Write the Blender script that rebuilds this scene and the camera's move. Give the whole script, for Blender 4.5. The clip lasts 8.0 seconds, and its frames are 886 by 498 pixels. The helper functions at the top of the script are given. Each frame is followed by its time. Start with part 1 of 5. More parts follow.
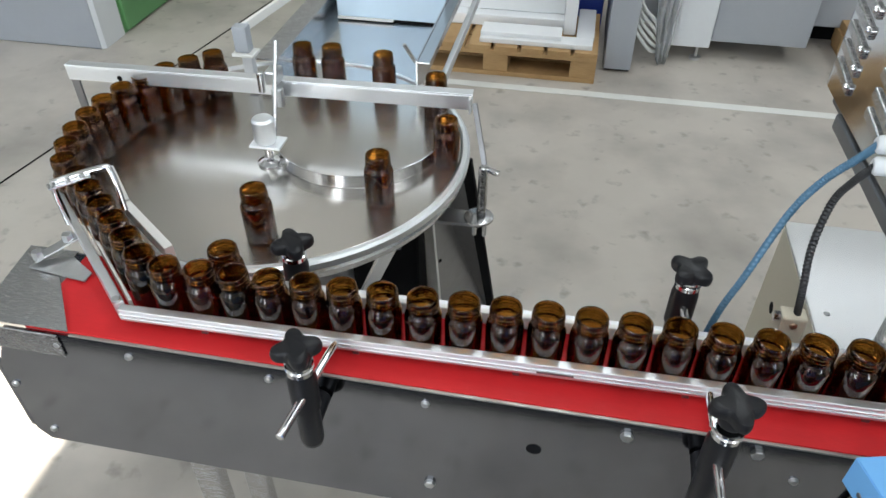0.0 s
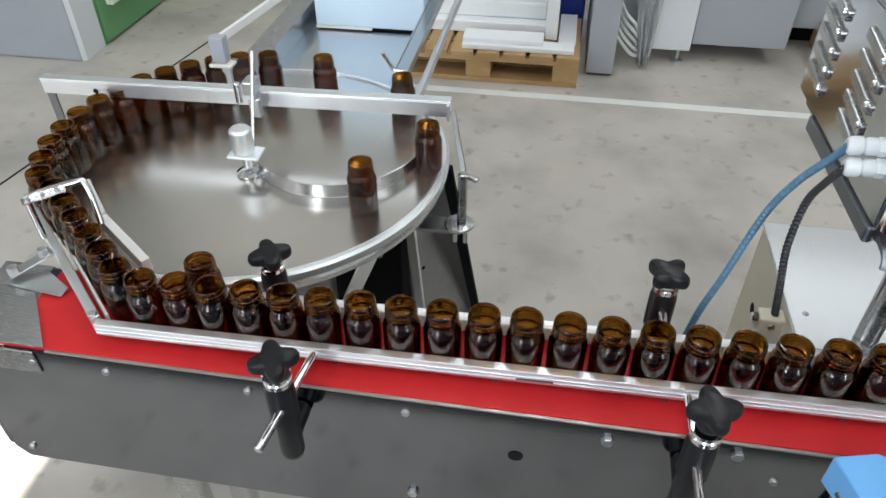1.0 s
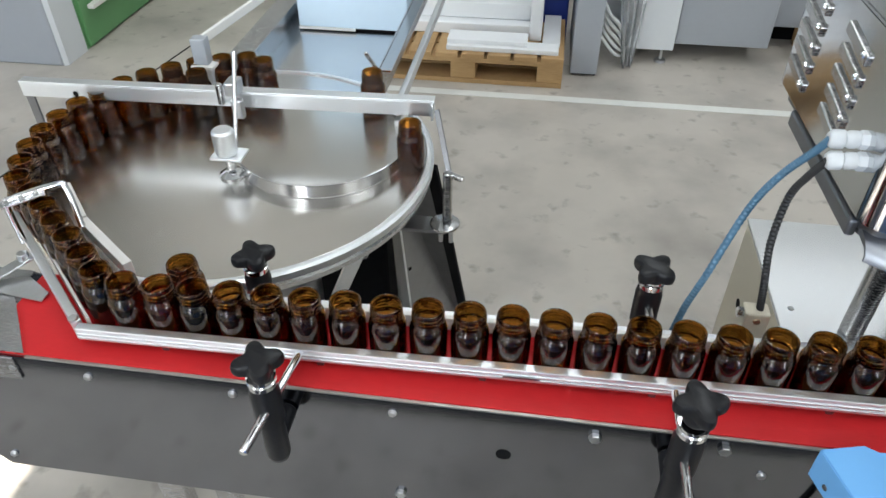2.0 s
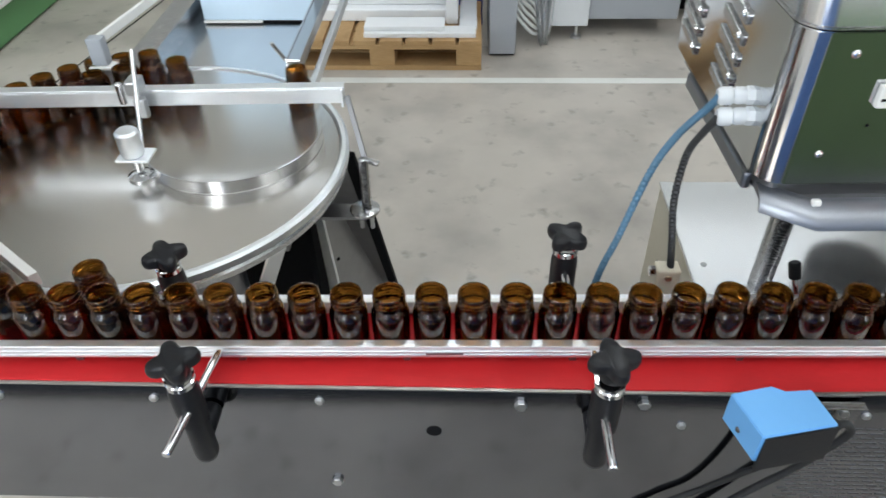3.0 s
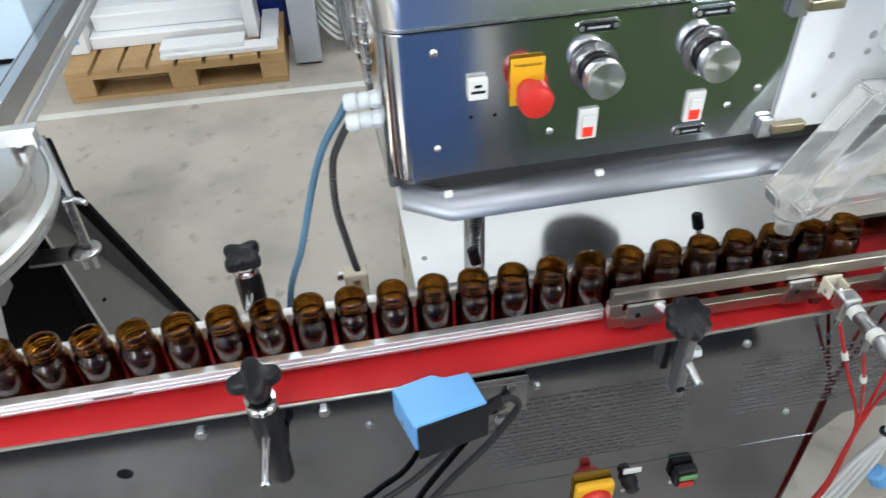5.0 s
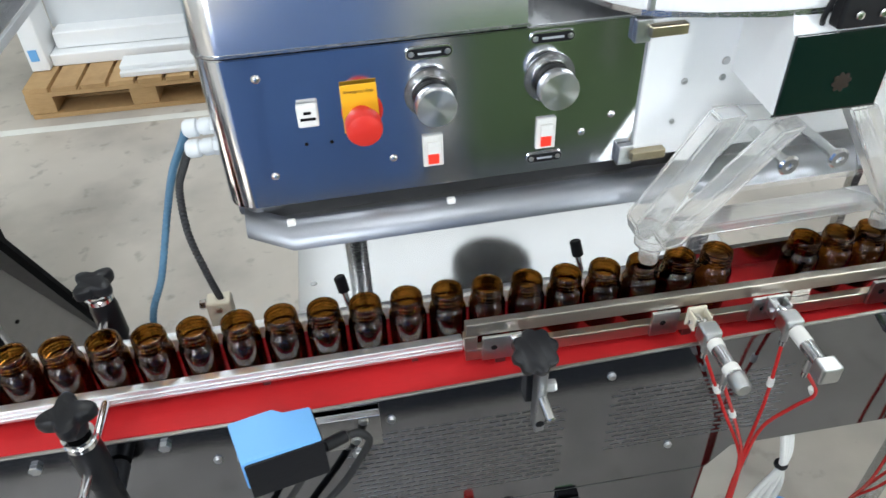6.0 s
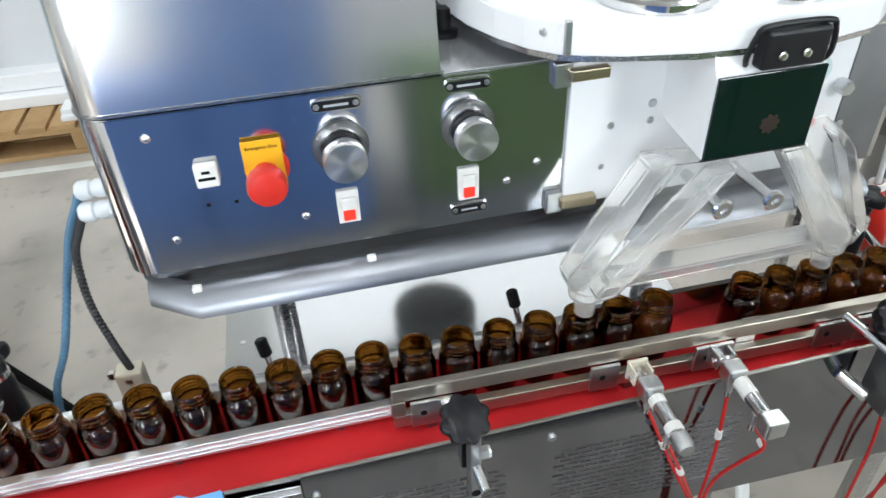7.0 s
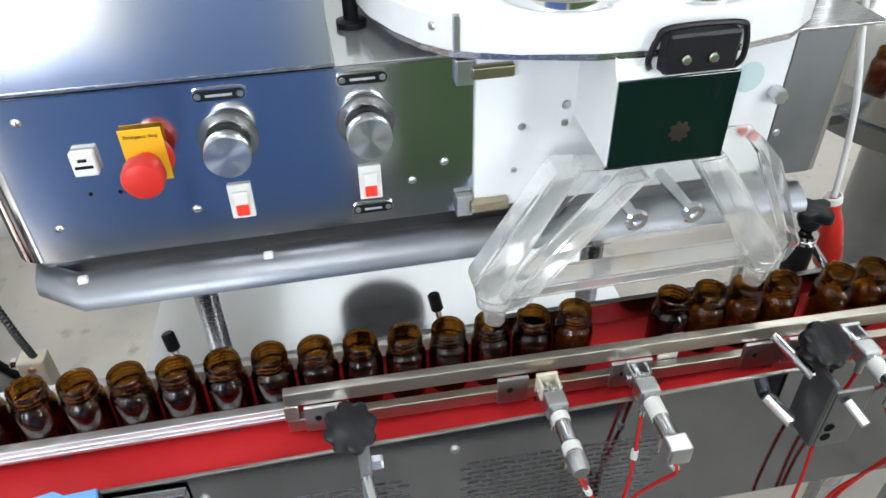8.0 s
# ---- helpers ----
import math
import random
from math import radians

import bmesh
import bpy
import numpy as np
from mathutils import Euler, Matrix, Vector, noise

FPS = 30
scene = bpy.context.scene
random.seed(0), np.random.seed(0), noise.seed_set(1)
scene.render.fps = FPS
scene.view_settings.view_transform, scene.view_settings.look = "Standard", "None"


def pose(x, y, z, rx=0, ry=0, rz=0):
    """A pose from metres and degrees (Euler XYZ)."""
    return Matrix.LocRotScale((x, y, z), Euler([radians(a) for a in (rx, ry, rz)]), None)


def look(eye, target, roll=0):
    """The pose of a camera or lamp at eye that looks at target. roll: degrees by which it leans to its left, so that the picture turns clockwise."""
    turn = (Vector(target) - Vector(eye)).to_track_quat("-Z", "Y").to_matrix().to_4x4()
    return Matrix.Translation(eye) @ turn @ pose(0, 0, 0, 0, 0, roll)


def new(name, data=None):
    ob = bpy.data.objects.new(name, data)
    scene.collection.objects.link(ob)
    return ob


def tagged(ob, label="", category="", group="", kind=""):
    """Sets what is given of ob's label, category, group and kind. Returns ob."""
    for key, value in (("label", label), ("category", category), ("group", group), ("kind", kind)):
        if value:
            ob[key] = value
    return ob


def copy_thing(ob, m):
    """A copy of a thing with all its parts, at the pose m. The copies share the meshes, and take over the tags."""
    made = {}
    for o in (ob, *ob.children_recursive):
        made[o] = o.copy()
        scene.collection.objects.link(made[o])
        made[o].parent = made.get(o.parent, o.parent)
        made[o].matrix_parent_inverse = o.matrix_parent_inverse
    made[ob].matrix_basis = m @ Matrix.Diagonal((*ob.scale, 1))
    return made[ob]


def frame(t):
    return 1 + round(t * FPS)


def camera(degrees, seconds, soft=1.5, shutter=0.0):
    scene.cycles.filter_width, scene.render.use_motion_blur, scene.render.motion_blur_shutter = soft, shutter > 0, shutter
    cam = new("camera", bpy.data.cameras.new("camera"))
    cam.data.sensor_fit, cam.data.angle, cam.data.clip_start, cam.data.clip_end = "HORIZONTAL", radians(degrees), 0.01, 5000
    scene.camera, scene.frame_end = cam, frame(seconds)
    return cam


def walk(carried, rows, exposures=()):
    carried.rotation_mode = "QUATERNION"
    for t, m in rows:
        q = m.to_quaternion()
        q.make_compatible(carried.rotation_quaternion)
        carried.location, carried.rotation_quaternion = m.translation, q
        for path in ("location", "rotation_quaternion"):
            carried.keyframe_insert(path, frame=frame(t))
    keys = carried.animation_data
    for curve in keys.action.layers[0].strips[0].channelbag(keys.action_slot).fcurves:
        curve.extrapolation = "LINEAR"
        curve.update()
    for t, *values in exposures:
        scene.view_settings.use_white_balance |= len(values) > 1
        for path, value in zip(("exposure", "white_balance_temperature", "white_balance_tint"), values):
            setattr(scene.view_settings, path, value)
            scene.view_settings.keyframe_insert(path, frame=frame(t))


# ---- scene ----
cam = camera(63.2, 8.0, shutter=0.3)
PATH = [
    (0, (0.125, -0.536, 1.505), (-0.166, 0.97, 0.221), 0.1),
    (0.5, (0.134, -0.532, 1.504), (-0.138, 0.98, 0.223), -0.2),
    (1, (0.139, -0.531, 1.506), (-0.125, 0.99, 0.235), -0.3),
    (2.3, (0.146, -0.529, 1.498), (-0.063, 1.005, 0.233), -0.5),
    (2.5, (0.156, -0.528, 1.499), (-0.03, 1.003, 0.225), -0.8),
    (3, (0.176, -0.536, 1.492), (0.106, 0.991, 0.202), -1.1),
    (3.5, (0.203, -0.546, 1.489), (0.248, 0.972, 0.188), -1.1),
    (4, (0.252, -0.553, 1.491), (0.367, 0.961, 0.19), -1.3),
    (4.5, (0.348, -0.551, 1.498), (0.509, 0.956, 0.193), -2.1),
    (5, (0.456, -0.548, 1.503), (0.673, 0.96, 0.207), -2.3),
    (5.2, (0.499, -0.549, 1.502), (0.724, 0.962, 0.211), -2.5),
    (6.3, (0.668, -0.545, 1.495), (0.884, 0.991, 0.232), -2.1),
    (6.5, (0.68, -0.531, 1.499), (0.916, 0.997, 0.231), -2.4),
    (7, (0.7, -0.497, 1.487), (1.013, 1.067, 0.281), -2.2),
    (7.5, (0.736, -0.486, 1.478), (1.109, 1.057, 0.263), -1.9),
    (8, (0.831, -0.489, 1.473), (1.083, 1.072, 0.25), -1.1),
]
walk(cam, [(t, look(eye, target, roll)) for t, eye, target, roll in PATH],
     exposures=[(0, 1.79), (3.0, 1.88), (5.0, 2.02), (8.0, 2.11)])

# ---- light ----
world = bpy.data.worlds.new("world")
scene.world = world
world.use_nodes = True
wt = world.node_tree
sky = wt.nodes.new("ShaderNodeTexSky")
sky.sky_type, sky.sun_disc = "NISHITA", False
sky.sun_elevation, sky.sun_rotation = radians(68.4), radians(225)
wt.links.new(sky.outputs["Color"], wt.nodes["Background"].inputs["Color"])
wt.nodes["Background"].inputs["Strength"].default_value = 0.05


def sun_lamp(elevation, azimuth, power):
    data = bpy.data.lights.new("sun", "SUN")
    data.energy, data.angle, data.color = power, radians(0.5), (1.0, 0.95, 0.87)
    ob = new("sun", data)
    e, a = radians(elevation), radians(azimuth)
    ob.matrix_world = look((6 * math.cos(e) * math.sin(a), 6 * math.cos(e) * math.cos(a), 6 * math.sin(e)), (0, 0, 0))


def window_light(name, eye, target, w, h, power, color=(0.905, 0.97, 1.0)):
    data = bpy.data.lights.new(name, "AREA")
    data.shape, data.size, data.size_y, data.energy, data.color = "RECTANGLE", w, h, power, color
    ob = new(name, data)
    ob.matrix_world = look(eye, target)


sun_lamp(68.4, 225, 5.0)
# area lamps stand in for daylight from skylights that are never in view
for wx in (-3.2, 0.2, 3.6):
    window_light("skylight", (wx, -1.9, 4.85), (wx, -1.9, 0), 0.5, 2.2, 9 if wx < -1 else 14)
    window_light("skylight", (wx, 2.4, 4.85), (wx, 2.4, 0), 0.6, 2.2, 1.5 if wx < -1 else 14.5)
# added so that the pale stand top reflects something bright
window_light("skylight", (2.2, 5.2, 4.9), (2.2, 5.2, 0), 4.2, 1.4, 4.1)
# added to brighten the front of the turntable disc
window_light("skylight", (-2.55, 5.1, 4.9), (-2.55, 5.1, 0), 2.8, 1.3, 1.3, (1.0, 0.96, 0.88))
# area lamps stand in for daylight from windows out of view
for wx in (-4.3, -1.6, 4.2):
    window_light("window_daylight", (wx, -4.25, 2.4), (wx, 0, 1.2), 0.95, 2.8, 14 if wx < -4 else 33 if wx < 0 else 38)
window_light("window_daylight", (-5.2, 0.6, 2.4), (0, 0.6, 0.9), 2.4, 2.2, 1.2)


# ---- materials ----
def material(name, color, rough=0.5, metal=0.0, grain=0.0, scale=40.0, bump=0.0, stain=0.0, stain_scale=3.0,
             stretch=(1, 1, 1), trans=0.0, ior=1.45, coat=0.0, rough_var=0.0, emit=None, tint=None, spec=None, per_piece=0.0):
    m = bpy.data.materials.new(name)
    m.use_nodes = True
    nt = m.node_tree
    n, l = nt.nodes, nt.links
    b = n["Principled BSDF"]
    b.inputs["Base Color"].default_value = (*color, 1)
    b.inputs["Roughness"].default_value = rough
    b.inputs["Metallic"].default_value = metal
    b.inputs["Transmission Weight"].default_value = trans
    b.inputs["IOR"].default_value = ior
    b.inputs["Coat Weight"].default_value = coat
    if spec is not None:
        b.inputs["Specular IOR Level"].default_value = spec
    if emit:
        b.inputs["Emission Color"].default_value = (*emit[0], 1)
        b.inputs["Emission Strength"].default_value = emit[1]
    if not (grain or bump or stain or rough_var or per_piece):
        return m
    tc = n.new("ShaderNodeTexCoord")
    mp = n.new("ShaderNodeMapping")
    mp.inputs["Scale"].default_value = stretch
    l.new(tc.outputs["Object"], mp.inputs["Vector"])
    fine = n.new("ShaderNodeTexNoise")
    fine.inputs["Scale"].default_value, fine.inputs["Detail"].default_value = scale, 6
    l.new(mp.outputs["Vector"], fine.inputs["Vector"])
    big = n.new("ShaderNodeTexNoise")
    big.inputs["Scale"].default_value, big.inputs["Detail"].default_value = stain_scale, 5
    l.new(tc.outputs["Object"], big.inputs["Vector"])
    mix = n.new("ShaderNodeMix")
    mix.data_type = "RGBA"
    dark = tint or tuple(c * 0.45 for c in color)
    mix.inputs["A"].default_value, mix.inputs["B"].default_value = (*color, 1), (*dark, 1)
    g = n.new("ShaderNodeMath")
    g.operation, g.inputs[1].default_value = "MULTIPLY", grain
    l.new(fine.outputs["Fac"], g.inputs[0])
    r = n.new("ShaderNodeMapRange")
    r.inputs["From Min"].default_value, r.inputs["From Max"].default_value, r.inputs["To Max"].default_value = 0.45, 0.75, stain
    l.new(big.outputs["Fac"], r.inputs["Value"])
    a = n.new("ShaderNodeMath")
    a.operation, a.use_clamp = "ADD", True
    l.new(g.outputs[0], a.inputs[0])
    l.new(r.outputs["Result"], a.inputs[1])
    last = a
    if per_piece:
        oi = n.new("ShaderNodeObjectInfo")
        pm = n.new("ShaderNodeMath")
        pm.operation, pm.inputs[1].default_value, pm.use_clamp = "MULTIPLY_ADD", per_piece, True
        l.new(oi.outputs["Random"], pm.inputs[0])
        l.new(a.outputs[0], pm.inputs[2])
        last = pm
    l.new(last.outputs[0], mix.inputs["Factor"])
    l.new(mix.outputs["Result"], b.inputs["Base Color"])
    if rough_var:
        rv = n.new("ShaderNodeMapRange")
        rv.inputs["To Min"].default_value, rv.inputs["To Max"].default_value = max(0.02, rough - rough_var), rough + rough_var
        l.new(fine.outputs["Fac"], rv.inputs["Value"])
        l.new(rv.outputs["Result"], b.inputs["Roughness"])
    if bump:
        bp = n.new("ShaderNodeBump")
        bp.inputs["Strength"].default_value, bp.inputs["Distance"].default_value = bump, 0.002
        l.new(fine.outputs["Fac"], bp.inputs["Height"])
        l.new(bp.outputs["Normal"], b.inputs["Normal"])
    return m


STEEL = material("brushed_steel", (0.55, 0.55, 0.56), 0.26, 1.0, 0.2, 60, 0.03, 0.15, 4, (1, 14, 14), rough_var=0.08)
STEEL_X = material("mirror_steel", (0.50, 0.50, 0.51), 0.18, 1.0, 0.15, 50, 0.012, 0.12, 5, (1, 30, 30), rough_var=0.05)
STEEL_DARK = material("dull_steel", (0.27, 0.27, 0.28), 0.34, 1.0, 0.25, 40, 0.04, 0.25, 6, rough_var=0.08)
TABLE = material("turned_steel", (0.60, 0.58, 0.55), 0.22, 1.0, 0.0, 20, 0.0, 0.10, 2.5)


def turned(m, axis, amount):
    """Fine turning marks round the axis: stretched highlights."""
    nt = m.node_tree
    tan = nt.nodes.new("ShaderNodeTangent")
    tan.direction_type, tan.axis = "RADIAL", axis
    b = nt.nodes["Principled BSDF"]
    b.inputs["Anisotropic"].default_value = amount
    nt.links.new(tan.outputs["Tangent"], b.inputs["Tangent"])
    return m


turned(TABLE, "Z", 0.65)
CAP = turned(material("turned_cap", (0.72, 0.72, 0.73), 0.3, 1.0, 0.0, 20, 0.0, 0.08, 30), "Y", 0.8)
PLATE = material("polished_plate", (0.25, 0.255, 0.28), 0.075, 1.0, 0.12, 30, 0.010, 0.35, 5, (1, 20, 20), rough_var=0.025)
PANEL = material("polished_panel", (0.62, 0.635, 0.66), 0.115, 1.0, 0.12, 40, 0.006, 0.18, 7, (1, 26, 26), rough_var=0.03)
HOOD = material("brushed_hood_steel", (0.68, 0.69, 0.71), 0.19, 1.0, 0.12, 40, 0.006, 0.18, 7, (1, 26, 26), rough_var=0.04)
TRAY = material("smooth_tray_steel", (0.66, 0.67, 0.69), 0.2, 1.0, 0.1, 40, 0.01, 0.15, 5, (12, 1, 1), rough_var=0.05)
LIP = material("worn_folded_edge", (0.42, 0.40, 0.37), 0.38, 1.0, 0.4, 50, 0.05, 0.3, 12, rough_var=0.1)
SHELF = material("shelf_steel", (0.30, 0.31, 0.34), 0.42, 1.0, 0.25, 25, 0.05, 0.3, 9, rough_var=0.08)
SATIN = material("satin_pale_steel", (0.85, 0.86, 0.88), 0.15, 0.75, 0.05, 120, 0.01, 0.05, 6)
CHROME = material("chrome", (0.72, 0.72, 0.73), 0.12, 1.0)
ALU = material("anodised_aluminium", (0.84, 0.86, 0.88), 0.42, 1.0, 0.12, 80, 0.02, 0.1, 9, (1, 10, 10))
GALV = material("zinc_plated_steel", (0.62, 0.63, 0.64), 0.3, 1.0, 0.25, 150, 0.05)
BELT = material("red_belt", (0.60, 0.022, 0.026), 0.5, 0, 0.35, 90, 0.06, 0.25, 7, (1, 12, 1), spec=0.25)
BLACK = material("black_plastic", (0.012, 0.012, 0.014), 0.36, 0, 0.4, 200, 0.08, spec=0.28)
RUBBER = material("black_rubber", (0.02, 0.02, 0.021), 0.6, 0, 0.3, 150, 0.1)
WHITE = material("white_enamel", (0.82, 0.83, 0.84), 0.32, 0, 0.05, 60, 0.01, 0.06, 4)
WHITE_PLASTIC = material("white_plastic", (0.76, 0.75, 0.72), 0.4, 0, 0.08, 120, 0.03)
CREAM = material("cream_plastic", (0.62, 0.57, 0.46), 0.45, 0, 0.15, 120, 0.05)
GREY_PAINT = material("grey_enamel", (0.36, 0.38, 0.41), 0.42, 0, 0.08, 60, 0.02, 0.12, 3)
PALE_PAINT = material("pale_grey_enamel", (0.66, 0.68, 0.70), 0.4, 0, 0.06, 60, 0.02, 0.08, 3)
GREEN_PAINT = material("green_enamel", (0.12, 0.30, 0.12), 0.4, 0, 0.1, 50, 0.02, 0.12, 3)
OLIVE_PAINT = material("olive_green_enamel", (0.18, 0.28, 0.13), 0.45, 0, 0.1, 50, 0.02, 0.12, 3)
BLUE_PAINT = material("blue_enamel", (0.18, 0.34, 0.78), 0.45, 0, 0.1, 50, 0.02, 0.12, 3)
BLUE_CRATE = material("blue_crate_plastic", (0.02, 0.05, 0.33), 0.45, 0, 0.1, 80, 0.03)
SENSOR_BLUE = material("sensor_blue", (0.16, 0.42, 0.78), 0.45, 0, 0.06, 120, 0.02)
BOX_BLUE = material("pale_blue_carton", (0.62, 0.76, 0.88), 0.5, 0, 0.06, 60, 0.02, 0.06, 5)
YELLOW = material("yellow_plastic", (0.80, 0.42, 0.02), 0.4, 0, 0.06, 120, 0.02)
RED = material("red_plastic", (0.62, 0.03, 0.02), 0.35, 0, 0.1, 120, 0.02)
RED_TUBE = material("red_tube", (0.55, 0.02, 0.02), 0.25, 0, 0.1, 120, 0.0, trans=0.15)
RED_LIT = material("lit_red_rocker", (0.7, 0.03, 0.02), 0.3, emit=((1.0, 0.05, 0.02), 0.12))
WOOD_BROWN = material("brown_print", (0.025, 0.016, 0.012), 0.3)
PALE_TEAL = material("pale_teal_print", (0.55, 0.68, 0.68), 0.5)
DARK_WINDOW = material("dark_green_window", (0.001, 0.009, 0.008), 0.07, 0, coat=0.3)
ACRYLIC = material("frosted_acrylic", (0.95, 0.945, 0.93), 0.2, 0, 0.03, 30, 0.05, trans=0.86, ior=1.16)
HAZY = material("hazy_acrylic", (0.97, 0.97, 0.965), 0.12, 0, 0.02, 30, 0.03, trans=0.93, ior=1.08)
CLEAR = material("clear_plastic", (0.96, 0.96, 0.96), 0.06, 0, trans=0.95, ior=1.3)
FILM = material("plastic_film", (0.86, 0.87, 0.88), 0.22, 0, 0.1, 14, 0.4, trans=0.7, ior=1.15)
AMBER = material("amber_glass", (0.26, 0.105, 0.016), 0.012, 0, trans=1.0, ior=1.46)
WOOD = material("pallet_wood", (0.55, 0.36, 0.17), 0.7, 0, 0.6, 30, 0.25, 0.35, 5, (1, 1, 6), tint=(0.30, 0.17, 0.07), per_piece=0.2)
CONDUIT_BLUE = material("blue_conduit", (0.08, 0.18, 0.28), 0.4, 0, 0.1, 100, 0.02)
CONDUIT_GREY = material("black_conduit", (0.018, 0.018, 0.02), 0.45, 0, 0.1, 100, 0.02)
# near-black for dark parts and holes, and for shade put in as colour
DARK = material("dark_parts_and_shade", (0.008, 0.008, 0.009), 0.8, 0, 0.2, 40, 0.02, spec=0.1)
MAT = material("reflection_mat_rubber", (0.05, 0.053, 0.062), 0.75, 0, 0.3, 60, 0.2, 0.3, 4, spec=0.2)
CABLE_WHITE = material("white_cable", (0.75, 0.75, 0.73), 0.4, 0, 0.06, 100, 0.02)
TAPE = material("floor_tape", (0.74, 0.74, 0.70), 0.55, 0, 0.15, 60, 0.05, 0.25, 5)
WALL = material("wall_paint", (0.62, 0.62, 0.60), 0.7, 0, 0.08, 30, 0.05, 0.1, 1.2)
CEIL = material("ceiling_paint", (0.70, 0.70, 0.69), 0.7, 0, 0.08, 30, 0.05, 0.1, 1.2)


def concrete():
    m = material("polished_concrete", (0.53, 0.485, 0.43), 0.42, 0, 0.3, 7, 0.03, 0.9, 2.2, rough_var=0.12, tint=(0.30, 0.275, 0.245))
    nt = m.node_tree
    n, l = nt.nodes, nt.links
    b = n["Principled BSDF"]
    tc = n.new("ShaderNodeTexCoord")
    spots = n.new("ShaderNodeTexNoise")
    spots.inputs["Scale"].default_value, spots.inputs["Detail"].default_value = 13, 8
    l.new(tc.outputs["Object"], spots.inputs["Vector"])
    ramp = n.new("ShaderNodeMapRange")
    ramp.inputs["From Min"].default_value, ramp.inputs["From Max"].default_value, ramp.inputs["To Max"].default_value = 0.60, 0.74, 0.72
    l.new(spots.outputs["Fac"], ramp.inputs["Value"])
    mix = n.new("ShaderNodeMix")
    mix.data_type = "RGBA"
    mix.inputs["B"].default_value = (0.22, 0.20, 0.17, 1)
    old = b.inputs["Base Color"].links[0].from_socket
    l.new(old, mix.inputs["A"])
    l.new(ramp.outputs["Result"], mix.inputs["Factor"])
    l.new(mix.outputs["Result"], b.inputs["Base Color"])
    return m


CONCRETE = concrete()

# ---- building blocks ----
BASE = {}


def thing(name, at, label, category, group="", kind=""):
    ob = new(name)
    ob.empty_display_size = 0.05
    ob.location = at
    BASE[ob.name] = Vector(at)
    return tagged(ob, label, category, group, kind)


def part(name, bm, mat, parent=None, label="", smooth=False):
    """One mesh object under a thing or a part; its shape is given in world metres."""
    base = BASE[parent.name] if parent else Vector((0, 0, 0))
    bmesh.ops.recalc_face_normals(bm, faces=bm.faces)
    bm.transform(Matrix.Translation(-base))
    me = bpy.data.meshes.new(name)
    if smooth:
        for f in bm.faces:
            f.smooth = True
    bm.to_mesh(me)
    bm.free()
    me.materials.append(mat)
    if smooth:
        me.set_sharp_from_angle(angle=radians(38))
    ob = new(name, me)
    ob.parent = parent
    BASE[ob.name] = base
    return tagged(ob, label)


def single(name, at, bm, mat, label, category, group="", kind="", smooth=False):
    """A top-level thing that is one mesh, with its origin at its base."""
    ob = part(name, bm, mat, None, "", smooth)
    ob.data.transform(Matrix.Translation(-Vector(at)))
    ob.location = at
    BASE[ob.name] = Vector(at)
    return tagged(ob, label, category, group, kind)


def cube(x0, x1, y0, y1, z0, z1, bevel=0.0, bm=None, m=None, seg=2):
    out = bmesh.new()
    bmesh.ops.create_cube(out, size=1)
    out.transform(Matrix.Translation(((x0 + x1) / 2, (y0 + y1) / 2, (z0 + z1) / 2)) @ Matrix.Diagonal((abs(x1 - x0), abs(y1 - y0), abs(z1 - z0), 1)))
    if bevel:
        bmesh.ops.bevel(out, geom=out.edges[:], offset=bevel, segments=seg, affect="EDGES", profile=0.5)
    if m:
        out.transform(m)
    return merge(bm, out)


def merge(bm, out):
    if bm is None:
        return out
    me = bpy.data.meshes.new("t")
    out.to_mesh(me)
    out.free()
    bm.from_mesh(me)
    bpy.data.meshes.remove(me)
    return bm


def frame_of(d):
    d = Vector(d).normalized()
    return d.to_track_quat("Z", "Y").to_matrix().to_4x4()


def lathe(profile, seg=32, p0=(0, 0, 0), d=(0, 0, 1), bm=None, close=False):
    """Turns (radius, height) pairs round the axis d from p0."""
    out = bmesh.new()
    rings = []
    for r, h in profile:
        if r < 1e-6:
            rings.append([out.verts.new((0, 0, h))])
        else:
            rings.append([out.verts.new((r * math.cos(2 * math.pi * i / seg), r * math.sin(2 * math.pi * i / seg), h)) for i in range(seg)])
    if close:
        rings.append(rings[0])
    for a, b in zip(rings, rings[1:]):
        for i in range(seg):
            j = (i + 1) % seg
            if len(a) == 1 and len(b) == 1:
                continue
            if len(a) == 1:
                out.faces.new((a[0], b[j], b[i]))
            elif len(b) == 1:
                out.faces.new((a[i], a[j], b[0]))
            else:
                out.faces.new((a[i], a[j], b[j], b[i]))
    out.transform(Matrix.Translation(p0) @ frame_of(d))
    return merge(bm, out)


def rod(p0, p1, r, seg=20, bm=None, edge=None):
    h = (Vector(p1) - Vector(p0)).length
    e = min(r * 0.25, h * 0.2) if edge is None else edge
    return lathe([(0, 0), (r - e, 0), (r, e), (r, h - e), (r - e, h), (0, h)], seg, p0, Vector(p1) - Vector(p0), bm)


def smooth_path(points, n=60):
    """A smooth line through some points."""
    P = [Vector(p) for p in points]
    P = [P[0] * 2 - P[1]] + P + [P[-1] * 2 - P[-2]]
    out = []
    spans = len(P) - 3
    for k in range(n + 1):
        u = k / n * spans
        i = min(int(u), spans - 1)
        t = u - i
        a, b, c, d = P[i:i + 4]
        out.append(0.5 * ((2 * b) + (c - a) * t + (2 * a - 5 * b + 4 * c - d) * t * t + (3 * b - a - 3 * c + d) * t ** 3))
    return out


